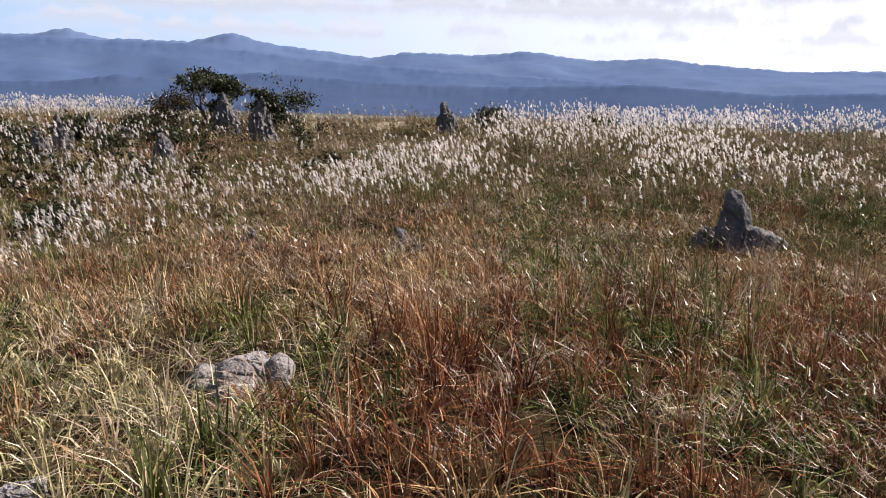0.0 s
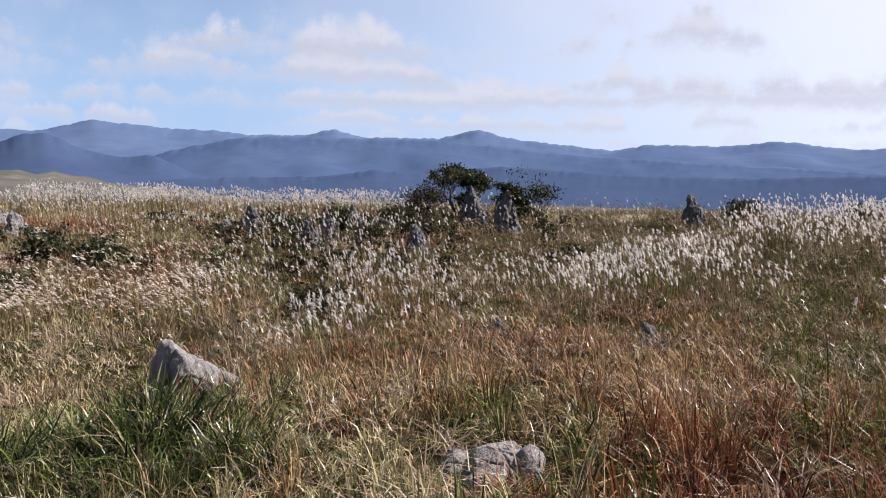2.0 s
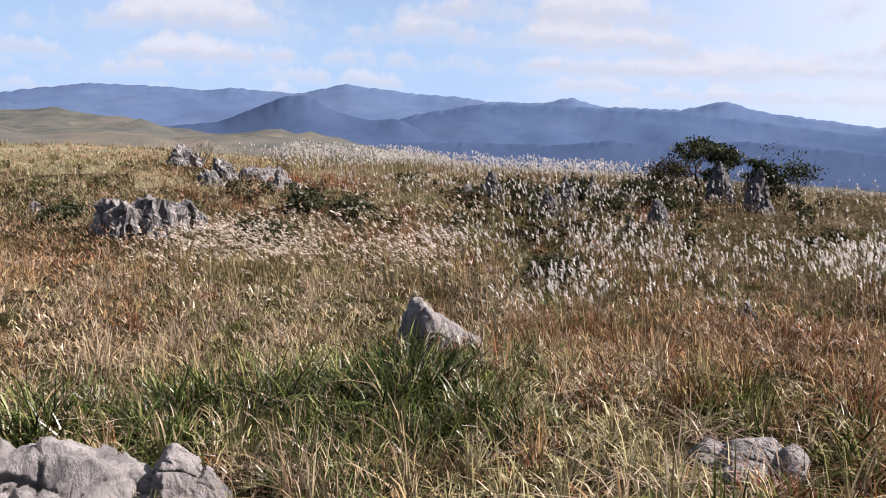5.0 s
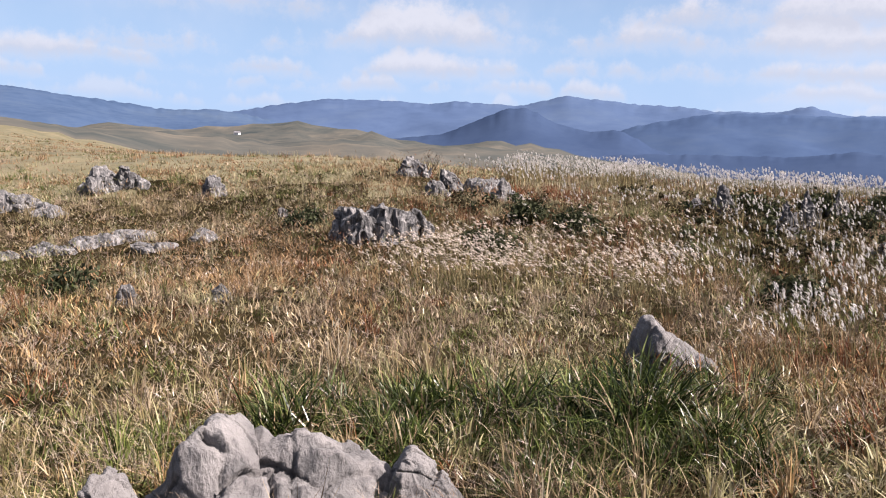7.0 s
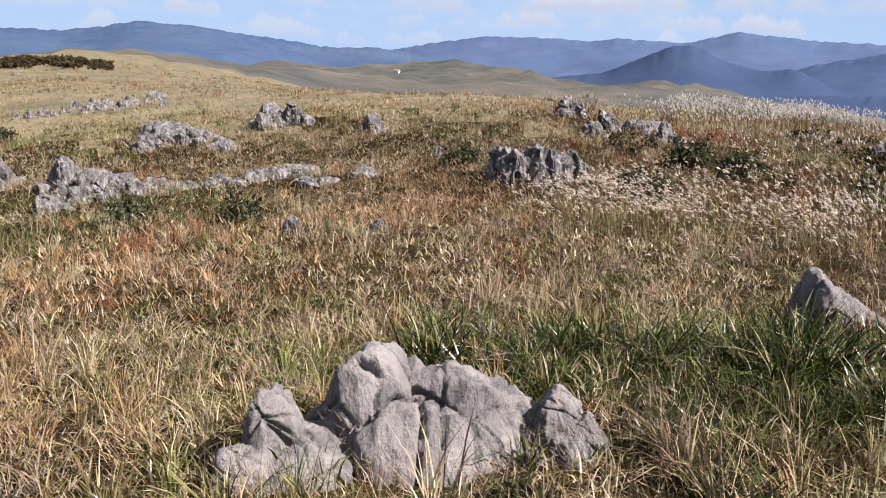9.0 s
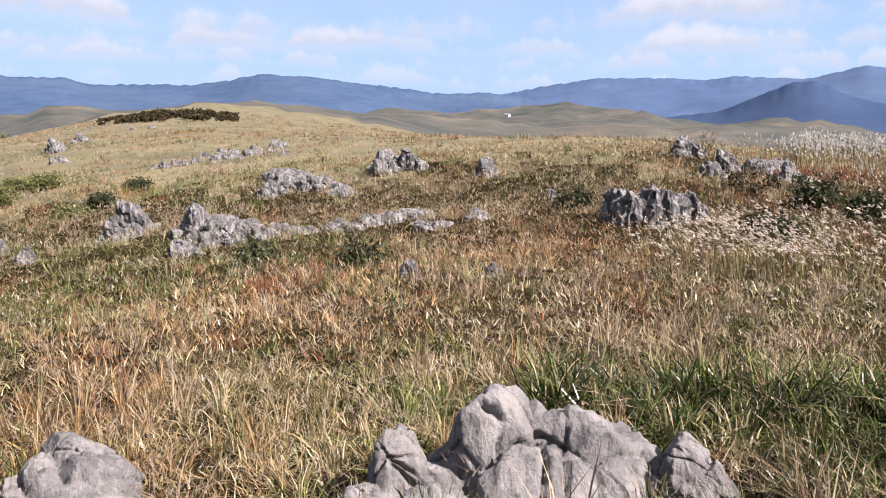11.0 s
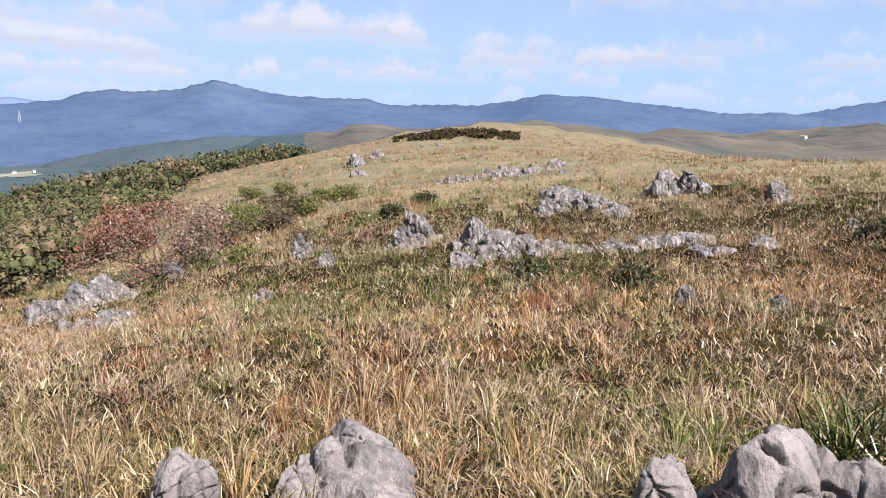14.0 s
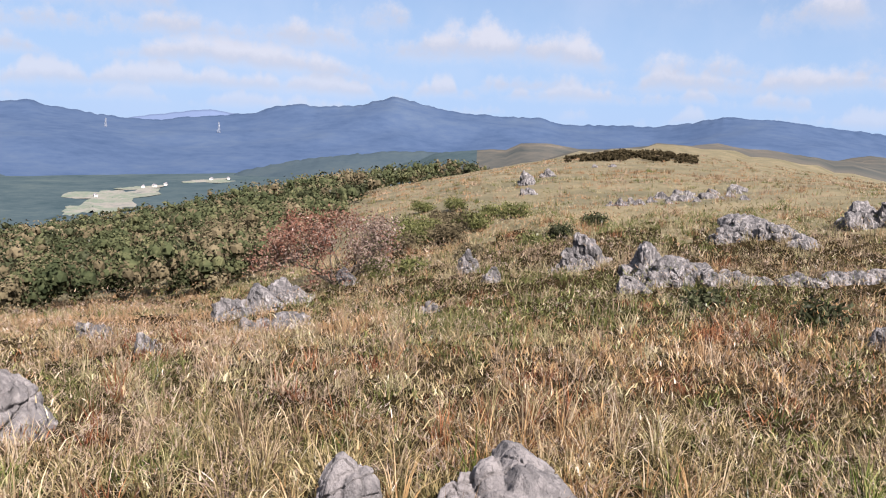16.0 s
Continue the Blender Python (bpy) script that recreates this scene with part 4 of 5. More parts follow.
def wood(name, spots, heights, leaves, leaf, mat, label, seed, cored=False):
    rng = np.random.default_rng(seed)
    spots, heights = np.asarray(spots), np.asarray(heights)
    z = ground(spots[:, 0], spots[:, 1])
    lumps = 4
    c = np.repeat(np.column_stack([spots, z]), lumps, 0)
    hh = np.repeat(heights, lumps)[:, None]
    c = c + rng.normal(0, 1, c.shape) * hh * np.array([0.24, 0.24, 0.1]) + np.column_stack([0 * hh, 0 * hh, 0.66 * hh])
    # a knobbly core to each lump, hidden under the leaves
    ico, tri = _ball()
    core = c[:, None] + ico[None] * (hh * 0.125)[:, None] * rng.uniform(0.8, 1.1, (len(c), len(ico), 1))
    core_faces = (np.arange(len(c))[:, None, None] * len(ico) + tri[None]).reshape(-1, 3)
    per = np.repeat(np.maximum(leaves, 4), lumps)
    c, hh = np.repeat(c, per, 0), np.repeat(hh, per, 0)
    grow_leaf = np.repeat(np.repeat(leaf, lumps), per)[:, None]
    u = rng.normal(0, 1, c.shape)
    u /= np.linalg.norm(u, axis=1)[:, None]
    p = c + u * hh * 0.27 * rng.uniform(0.8, 1.08, hh.shape)
    u = u + rng.normal(0, 0.25, c.shape)
    t = np.cross(u, rng.normal(0, 1, c.shape))
    t /= np.linalg.norm(t, axis=1)[:, None]
    b = np.cross(u, t)
    b /= np.linalg.norm(b, axis=1)[:, None] + 1e-6
    s = grow_leaf * rng.uniform(0.7, 1.4, hh.shape)
    V = np.stack([p - t * s, p + b * s * 0.7, p + t * s, p - b * s * 0.7], 1).reshape(-1, 3)
    Q = np.arange(len(V)).reshape(-1, 4)
    T = np.concatenate([Q[:, [0, 1, 2]], Q[:, [0, 2, 3]]])
    if cored:
        T, V = np.concatenate([T, core_faces + len(V)]), np.concatenate([V, core.reshape(-1, 3)])
    return tagged(link_mesh(name, V, T, mat), label, "trees", kind="stuff")


def scatter(rng, n, az0, az1, r0, r1, power=0.5):
    a = rng.uniform(az0, az1, n)
    r = (r0**(2 * power) + rng.uniform(0, 1, n) * (r1**(2 * power) - r0**(2 * power))) ** (0.5 / power)
    return a, r


rng0 = np.random.default_rng(3)
wa, wr = scatter(rng0, 3000, 93, 136, 23, 460, 0.2)
edge = np.interp(wa, [93, 96, 99, 102, 104.5, 107, 112, 136], [330, 170, 105, 62, 40, 29, 25.5, 23])
wx, wy = -wr * np.sin(np.radians(wa)), wr * np.cos(np.radians(wa))
roof = EYE + wr * np.tan(np.radians(np.interp(wa, [93, 95, 100, 104, 107, 110, 115, 119, 125], [-1.5, -1.7, -2.4, -2.9, -3.4, -3.9, -5.4, -6.0, -6.8])))
wh = np.minimum(rng0.uniform(1.3, 3.2, len(wa)) * np.clip(wr / 60, 0.7, 2.2), (roof - ground(wx, wy)) * rng0.uniform(0.5, 1.0, len(wa)))
keep = (wr > edge) & (wh > 0.6)
wx, wy, wh, wr = wx[keep], wy[keep], wh[keep], wr[keep]
sort = rng0.uniform(0, 1, len(wx)) + 0.9 * (fnoise(wx * 0.05, wy * 0.05, 88) - 0.5)
for lo, hi, mat, label in ((-9, 0.2, M_LEAF, "dark green evergreen trees of the woodland on the valley slope"), (0.2, 0.72, M_WOOD, "olive green broadleaf trees of the woodland on the valley slope"),
                           (0.72, 9, M_WOODB, "browning trees of the woodland on the valley slope")):
    q = (sort >= lo) & (sort < hi)
    wood("woodland", np.column_stack([wx, wy])[q], wh[q], np.interp(wr[q], [26, 60, 150, 400], [58, 26, 9, 5]).astype(int), np.interp(wr[q], [26, 60, 150, 400], [0.06, 0.105, 0.25, 0.56]), mat, label, 8, True)
sa, sr = scatter(rng0, 1100, 79.4, 88.0, 112, 158)
thin = fnoise(sa * 1.1, sr * 0.06, 14) > 0.33
sa, sr = sa[thin], sr[thin]
wood("hilltop_scrub", np.column_stack([-sr * np.sin(np.radians(sa)), sr * np.cos(np.radians(sa))]), rng0.uniform(0.45, 1.25, len(sa)) * (1 - 0.55 * np.abs(sa - 83.9) / 4.3), np.full(len(sa), 7), np.full(len(sa), 0.17), M_SCRUB, "dark brown scrub on the shoulder of the far grass hill", 9)
# tangled scrub between the standing stones below the crest
ca_, cr_ = scatter(rng0, 640, 4, 47, 13.5, 24.5)
thin = fnoise(ca_ * 0.45, cr_ * 0.4, 66) > np.interp(ca_, [4, 8, 13, 28, 34, 47], [0.7, 0.6, 0.48, 0.5, 0.6, 0.68])
ca_, cr_ = ca_[thin], cr_[thin]
for k, mat, label in ((0, M_LEAF, "low dark green scrub between the standing stones"), (1, M_SCRUB, "low brown scrub between the standing stones")):
    q = np.arange(len(ca_)) % 2 == k
    wood("stone_scrub", np.column_stack([-cr_ * np.sin(np.radians(ca_)), cr_ * np.cos(np.radians(ca_))])[q], rng0.uniform(0.16, 0.42, q.sum()), np.full(q.sum(), 12), np.full(q.sum(), 0.035), mat, label, 12 + k)

# a dead stem with bleached side leaves, and a leafy weed at the foot of the large rock
woody("dead_weed", 9.2, 3.35, 1, 0.3, 0.008, 1, None, "dark dead stem standing in the grass", "plant", seed=91, splay=0.1)
woody("leafy_weed", 57.6, 3.42, 8, 0.13, 0.006, 1, M_LEAF, "small leafy green weed at the foot of a rock", "plant", 16, 0.05, 0.03, 93, (0, 0, 0), 0.9)

# ---- the valley ----
FIELDS = [(118.2, 1300, 2.2, 170), (116.3, 1480, 1.2, 80), (112.0, 1660, 1.5, 70), (119.4, 1120, 1.7, 110)]  # angle, distance, half-widths
for k, (az, r, wa_, wr_) in enumerate(FIELDS):
    fa = np.linspace(0, 6.2832, 37)[:-1]
    wob = 1 + 0.3 * np.sin(fa * 3 + k) + 0.2 * np.sin(fa * 5 + 2 * k) + 0.1 * np.sin(fa * 11 + k)
    bm, rings = bmesh.new(), []
    for ring in (0.02, 0.3, 0.55, 0.8, 1.0):
        pa, pr = az + wa_ * wob * ring * np.cos(fa), r + wr_ * wob * ring * np.sin(fa)
        rings.append([bm.verts.new((*heading(a_, r_), float(ground(*heading(a_, r_))) + 0.7)) for a_, r_ in zip(pa, pr)])
    for i in range(4):
        for j in range(36):
            bm.faces.new((rings[i][j], rings[i + 1][j], rings[i + 1][(j + 1) % 36], rings[i][(j + 1) % 36]))
    bmesh.ops.recalc_face_normals(bm, faces=bm.faces)
    tagged(part("valley_field", bm, M_FIELD, smooth=False), "pale harvested fields on the valley floor", "field", "valley fields", "structure")

M_WALL = material("farmhouse_wall", [(0.6, 0.58, 0.55), (0.75, 0.73, 0.7)], 0.3, 2.0, 0.9, 0)
M_ROOF = material("farmhouse_roof", [(0.16, 0.16, 0.18), (0.25, 0.24, 0.25)], 0.3, 2.0, 0.8, 0)
for k, (az, r, turn) in enumerate([(116.3, 1500, 20), (115.6, 1520, 60), (114.9, 1560, 10), (119.2, 1330, 40), (112.0, 1690, 0), (110.9, 1700, 30), (61.0, 830, 25)]):
    hx, hy = heading(az, r)
    house = new("farmhouse")
    house.matrix_world = pose(hx, hy, float(ground(hx, hy)) + 1, 0, 0, turn)
    house.scale = (0.55,) * 3 if az < 100 else (0.8,) * 3
    bm = bmesh.new()
    bmesh.ops.create_cube(bm, size=1.0, matrix=Matrix.LocRotScale((0, 0, 1.9), None, (10, 6, 4.6)))
    part("wall", bm, M_WALL, house, smooth=False)
    bm = bmesh.new()
    e = [bm.verts.new(c) for c in ((-5.5, -3.6, 4.0), (5.5, -3.6, 4.0), (5.5, 3.6, 4.0), (-5.5, 3.6, 4.0), (-5.5, 0, 6.4), (5.5, 0, 6.4))]
    for f in ((0, 1, 5, 4), (2, 3, 4, 5), (1, 2, 5), (3, 0, 4), (3, 2, 1, 0)):
        bm.faces.new([e[j] for j in f])
    part("roof", bm, M_ROOF, house, smooth=False)
    tagged(house, "white-walled farmhouse with a grey roof in the valley" if az > 100 else "lone white farmhouse on the far plateau", "house", "valley houses")


# ---- grasses ----
def blades(name, x, y, h, w, bend, mat, label, seed, segs=3, fan=0.25, wind=0.35, lift=0.0, swing=None, parent=None):
    """Tapering blades that arch over, all of one kind of grass."""
    rng = np.random.default_rng(seed)
    n = len(x)
    z = (0 * x if parent else ground(x, y)) - 0.03 + lift
    a = rng.uniform(0, 6.2832, n)
    if swing is not None:
        a = swing + rng.normal(0, 1.2, n)
    lean = np.column_stack([np.cos(a), np.sin(a)]) * rng.uniform(0.3, 1.0, n)[:, None] + np.array(heading(100)) * wind
    lean /= np.linalg.norm(lean, axis=1)[:, None] + 1e-6
    b = rng.uniform(0, 6.2832, n)
    side = np.column_stack([np.cos(b), np.sin(b), np.zeros(n)])
    bend = bend * rng.uniform(0.3, 1.5, n)
    rows = []
    for k in range(segs + 1):
        s = k / segs
        out = h * (fan * s + 0.85 * bend * s**2.3)
        c = np.column_stack([x + lean[:, 0] * out, y + lean[:, 1] * out, z + h * (s - np.minimum(0.44 * bend, 0.95) * s**2.7)])
        if k < segs:
            ww = (w * 0.5 * (1 - 0.72 * s**1.7))[:, None]
            rows += [c - side * ww, c + side * ww]
        else:
            rows.append(c)
    V = np.stack(rows, 1)
    m = V.shape[1]
    tri = []
    for k in range(segs - 1):
        tri += [(2 * k, 2 * k + 1, 2 * k + 3), (2 * k, 2 * k + 3, 2 * k + 2)]
    tri.append((2 * segs - 2, 2 * segs - 1, 2 * segs))
    T = (np.arange(n)[:, None, None] * m + np.array(tri)[None]).reshape(-1, 3)
    if parent:
        return link_mesh(name, V.reshape(-1, 3), T, mat, parent)
    return tagged(link_mesh(name, V.reshape(-1, 3), T, mat), label, "grass", kind="stuff")


def bell(v, c, s):
    return np.exp(-(((v - c) / s) ** 2))


def span(v, a, b, soft):
    return 1 / (1 + np.exp(-(v - a) / soft)) / (1 + np.exp((v - b) / soft))


def plume_zone(az, r):
    """Where the pampas grass grows: the hollow beyond the rust field, and the crest behind."""
    rin = np.interp(az, [-33, -22, -10, 0, 13, 27, 36, 46, 56], [11.5, 11.5, 11, 10.4, 8.4, 7.6, 7.6, 6.4, 8.5])
    rout = np.interp(az, [-33, -22, -5, 8, 16, 27, 45, 56], [28, 27, 24, 14.0, 11.8, 11.4, 12.7, 12])
    band = span(r, rin, rout, 0.5) * span(az, -40, 51, 1.5)
    crest = span(r, 26, 31, 0.6) * span(az, 18.5, 43, 0.8) + 0.2 * span(r, 12, 21, 1.0) * span(az, 3, 38, 2)
    return band, crest


AZ0, AZ1 = -36.0, 133.0
grng = np.random.default_rng(11)


def tufts(n, az0, az1, r0, r1, near=1.35):
    """Tuft centres, thinning out with distance, off the bare rocks."""
    a, r = grng.uniform(az0, az1, n), np.exp(math.log(r0) + grng.uniform(0, 1, n) ** near * math.log(r1 / r0))
    keep_it = (grng.uniform(0, 1, n) < np.clip((r / 4.0) ** 2, 0, 1)) & ~((a > 103) & (r > np.interp(a, [103, 107, 112, 133], [75, 38, 34, 31])))
    x, y = -r * np.sin(np.radians(a)), r * np.cos(np.radians(a))
    for cx, cy, cr in CLEAR:
        # bare on the stone and, more thinly, just in front of it
        keep_it &= (np.hypot(x - cx, y - cy) > cr) & (np.hypot(x - cx * 0.93, y - cy * 0.93) > cr * 0.9)
    keep_it &= (fnoise(x * 3.2, y * 3.2, 77, 2) > 0.43) | (grng.uniform(0, 1, n) < np.clip(r / 30, 0.3, 1))
    return a[keep_it], r[keep_it]


ta, tr = [np.concatenate(v) for v in zip(tufts(46000, AZ0, AZ1, 2.4, 34, 0.9), tufts(1800, AZ1, 360 + AZ0, 0.8, 25))]
tx, ty = -tr * np.sin(np.radians(ta)), tr * np.cos(np.radians(ta))


def lot(i, j, seed):
    """A number of 0 to 1 that belongs to a cell."""
    k = (i * 73856093 ^ j * 19349663 ^ seed * 83492791) & 0x7FFFFFFF
    k = ((k ^ (k >> 13)) * 1274126177) & 0x7FFFFFFF
    return ((k ^ (k >> 16)) & 0xFFFF) / 65535.0


def clumps(x, y, cell, seed):
    """The clump that each tuft belongs to: distance from its middle in cells, its bearing from there, three numbers of the clump."""
    ix, iy = np.floor(x / cell).astype(np.int64), np.floor(y / cell).astype(np.int64)
    best, bear, lots = np.full(len(x), 9.0), np.zeros(len(x)), np.zeros((3, len(x)))
    for du in (-1, 0, 1):
        for dv in (-1, 0, 1):
            i, j = ix + du, iy + dv
            mx, my = (i + 0.1 + 0.8 * lot(i, j, seed)) * cell, (j + 0.1 + 0.8 * lot(i, j, seed + 1)) * cell
            d = np.hypot(x - mx, y - my) / cell
            q = d < best
            best, bear = np.where(q, d, best), np.where(q, np.arctan2(y - my, x - mx), bear)
            lots = np.where(q[None], np.array([lot(i, j, seed + s) for s in (2, 3, 4)]), lots)
    return best, bear, lots


cell = np.where(tr * (0.85 + 0.3 * fnoise(tx * 0.9, ty * 0.9, 17)) < 13, 0.46, np.where(tr < 38, 0.75, 1.5))
off, bear, lots = clumps(tx, ty, cell, 5)
# bare dark gaps between the clumps
full_ = (off < 0.38 + 0.16 * lots[2]) | (grng.uniform(0, 1, len(tr)) < np.interp(tr, [5, 14, 30], [0.12, 0.3, 0.8]))
ta, tr, tx, ty, off, bear, lots = ta[full_], tr[full_], tx[full_], ty[full_], off[full_], bear[full_], lots[:, full_]


SPECIES = ("rust", "gold", "green", "straw", "olive", "meadow")


def kind_of(ta, tr, tx, ty, draw):
    """The kind of grass that grows at each place: patches with clear edges, by the lie of the land; draw: 0 to 1."""
    def patchy(f, seed):
        return np.clip((fnoise(tx * f, ty * f, seed) - 0.5) * 3.0 + 0.5, 0.02, 1)

    n1, n2, n3, n4, n5 = patchy(0.45, 21), patchy(0.75, 33), patchy(0.16, 47), patchy(0.6, 59), patchy(0.27, 63)
    band, crest = plume_zone(ta, tr)
    tuss = bell(ta, 39, 6) * bell(tr, 5.2, 0.55) * 3 + bell(ta, 57, 8) * bell(tr, 5.4, 0.45) * 1.5
    weights = {
        "rust": span(ta, -60, 31, 3) * span(tr, 0, 11.5, 1) * (0.2 + 1.9 * n1) * (1 - 0.5 * span(ta, 8, 40, 2) * span(tr, 4.5, 12, 0.5)) + bell(ta, 82, 13) * bell(tr, 9.0, 2.0) * 0.5 * (0.25 + n1) + 0.7 * n1 * n4 * span(tr, 0, 14, 2) + span(ta, 36, 95, 3) * span(tr, 8, 45, 2) * (0.08 + 0.5 * n3 * n1),
        "gold": span(ta, 0, 33, 3) * span(tr, 3.2, 11, 0.7) * np.interp(tr, [5.0, 6.2], [1.3, 3.2]) + span(ta, -60, 2, 3) * span(tr, 3.0, 11, 0.7) * 1.5 * (1.2 - n1) + span(ta, 33, 62, 3) * span(tr, 5.6, 13, 0.8) * (0.2 + 0.7 * n3) + span(ta, 46, 130, 4) * span(tr, 9, 500, 2) * (0.25 + 0.9 * n3) * np.interp(tr, [30, 60], [1.0, 0.6]) + bell(ta, 82, 13) * bell(tr, 9.0, 2.0) * 0.9 + 0.9 * n1 * span(ta, 66, 120, 4) * span(tr, 0, 6.5, 0.7) + 0.15,
        "green": n2**2 * (0.3 + 0.45 * (1 - n1) + 3.6 * span(ta, -60, 8, 4) * span(tr, 0, 12, 1)) + np.minimum(tuss, 0.5) + (0.3 + 1.2 * n4) * span(ta, -60, 17, 3) * span(tr, 0, 6.2, 0.5) + 0.9 * n2 * span(ta, 43, 78, 3) * span(tr, 3.2, 8, 0.6) + span(ta, 92, 130, 4) * span(tr, 8, 25, 1.5) * 0.8 * n2 + 2.2 * n5**2 * span(tr, 8, 60, 1.5) * span(ta, 58, 130, 4),
        "straw": bell(ta, 55, 8) * bell(tr, 8, 2.0) * 0.9 + span(ta, 42, 400, 8) * np.interp(ta, [62, 74], [1.0, 0.45]) * np.interp(tr, [4.2, 5.2], [0.5, 1.0]) * span(tr, 0, 8.5, 1.5) * (0.5 + 1.05 * n4) * (1 - 0.65 * bell(ta, 75, 9) * bell(tr, 3.6, 1.3)) + 0.25 * n4 + 0.5 * n4**2 * span(ta, -60, 40, 3) * span(tr, 0, 8, 1) + 1.2 * n4 * span(ta, 14, 33, 2) * span(tr, 0, 5.2, 0.5) + 0.6 * span(ta, 33, 58, 2) * span(tr, 0, 4.3, 0.25) + 0.6 * span(ta, 56, 130, 5) * span(tr, 10, 150, 4) * n4,
        "olive": 0.22 + 0.8 * span(ta, 30, 45, 3) * span(tr, 5.5, 9, 0.8) + 1.2 * span(ta, 70, 120, 4) * span(tr, 0, 6, 0.7) * n2 + 0.6 * (1 - n1) * span(tr, 0, 8, 1) * span(ta, 4, 400, 3) + 0.7 * (1 - n3) * span(tr, 6, 500, 1.5) + 0.4 * n2,
        "meadow": (0.25 + 1.2 * n5) * span(ta, 40, 130, 4) * span(tr, 5.6, 60, 1.2) + (0.25 + 1.1 * n2 * n4) * span(ta, -60, 33, 4) * span(tr, 0, 13, 1) + 1.5 * span(ta, 14, 33, 2) * span(tr, 0, 5.6, 0.5) + 0.5 * n5 * span(ta, 20, 50, 3) * span(tr, 14, 40, 2) + np.interp(ta, [60, 72], [1.0, 0.35]) * n4 * span(ta, 36, 130, 4) * span(tr, 4, 9, 1),
    }
    W = np.array([weights[k] for k in SPECIES])
    W *= 1 - 0.75 * np.clip(band + crest, 0, 1)
    W[2] += np.interp(ta, [28, 36], [0.6, 0.5]) * np.clip(band, 0, 1)
    W[5] += np.interp(ta, [28, 36], [0.0, 0.8]) * np.clip(band, 0, 1)
    W[3] += 0.6 * np.clip(band + crest, 0, 1)
    W[[0, 1, 3, 5]] *= 1 - 0.85 * np.clip(tuss, 0, 1)
    W[0] += 0.8 * n1 * span(ta, 15, 52, 3) * span(tr, 14, 40, 1.5)
    W[2] += 0.9 * n2 * span(ta, 5, 50, 3) * span(tr, 13, 24, 1.5)
    W = W**1.7
    P = np.cumsum(W, 0) / W.sum(0)
    return np.minimum((draw[None] > P).sum(0), len(SPECIES) - 1)


# most of a clump is of one kind
pick = kind_of(ta, tr, tx, ty, np.where(grng.uniform(0, 1, len(tr)) < 0.72, lots[0], grng.uniform(0, 1, len(tr))))
tj = tr * grng.uniform(0.85, 1.18, len(tr))          # no hard line where the kinds of tuft change
KINDS = {  # height, width, bend, tuft radius, material, label
    "rust": (0.42, 0.0055, 0.4, 0.07, M_RED, "rust-red fine autumn grass"),
    "gold": (0.34, 0.0055, 0.5, 0.075, M_GOLD, "golden brown hill grass"),
    "green": (0.37, 0.0072, 0.75, 0.06, M_GREEN, "arching green grass tussocks"),
    "straw": (0.42, 0.006, 0.8, 0.07, M_STRAW, "pale straw-coloured dry grass"),
    "olive": (0.32, 0.006, 0.6, 0.075, M_OLIVE, "short olive-brown hill grass"),
    "meadow": (0.34, 0.006, 0.7, 0.075, M_MEADOW, "yellowish green meadow grass going to seed"),
}
# from farther off the leaves of a sward run together: less light and dark among them
BASE, HAZE_TINT = {}, np.array([1.02, 0.99, 1.04])          # slight haze tint put into the colours of the farther grass


def sward(key, amount):
    if (key, amount) not in BASE:
        stops = [[v / 0.7 for v in e.color[:3]] for e in KINDS[key][4].node_tree.nodes["Color Ramp"].color_ramp.elements]
        mean = np.mean(stops, 0) * 0.86
        BASE[key, amount] = material(key + "_sward", [tuple((np.array(c) * (1 - amount) + mean * amount) * HAZE_TINT) for c in stops], 0.9, 5, translucent=0.12, island=0.5, specular=0.1)
    return BASE[key, amount]


for k, key in enumerate(SPECIES):
    hh, ww, bend, rho, mat, label = KINDS[key]
    for place, r0, r1, per in (("low between the clumps", 0, 13, 7), ("on the farther slope", 13, 999, 8)):
        s = np.flatnonzero((pick == k) & (tj >= r0) & (tj < r1))
        tall = hh * grng.uniform(0.6, 1.3, len(s)) * (0.45 + 1.3 * lots[1][s] ** 1.5) * np.clip(1.35 - (off[s] / 0.5) ** 2, 0.25, 1.35) * np.interp(tr[s], [0, 12, 25, 50, 170], [0.35, 0.5, 0.8, 0.55, 0.4])
        o = grng.normal(0, 1, (len(s), per, 2)) * (rho * np.clip(tr[s] / 6, 0.8, 9) * (2.2 if r0 else 1))[:, None, None]
        bx, by = (tx[s][:, None] + o[:, :, 0]).ravel(), (ty[s][:, None] + o[:, :, 1]).ravel()
        r_, full = np.repeat(tr[s], per), np.repeat(tall, per)
        wide = np.maximum(ww * 1.3, np.minimum(r_, 45) * np.interp(r_, [5, 20], [0.0013, 0.00105])) * grng.uniform(0.6, 1.5, len(bx))
        size = np.minimum(full, grng.uniform(0.05, 0.13, len(bx)) * np.maximum(1, r_ / 24))
        blades(key + "_grass", bx, by, size, wide, bend, sward(key, 0.68) if r0 else mat, label + " " + place, 60 + k + r0, 1 if r0 else 2, 0.42, 0.12, full * grng.uniform(0.05, 1.0, len(bx)) ** np.interp(r_, [4, 8], [1.0, 0.5]), np.repeat(bear[s], per))


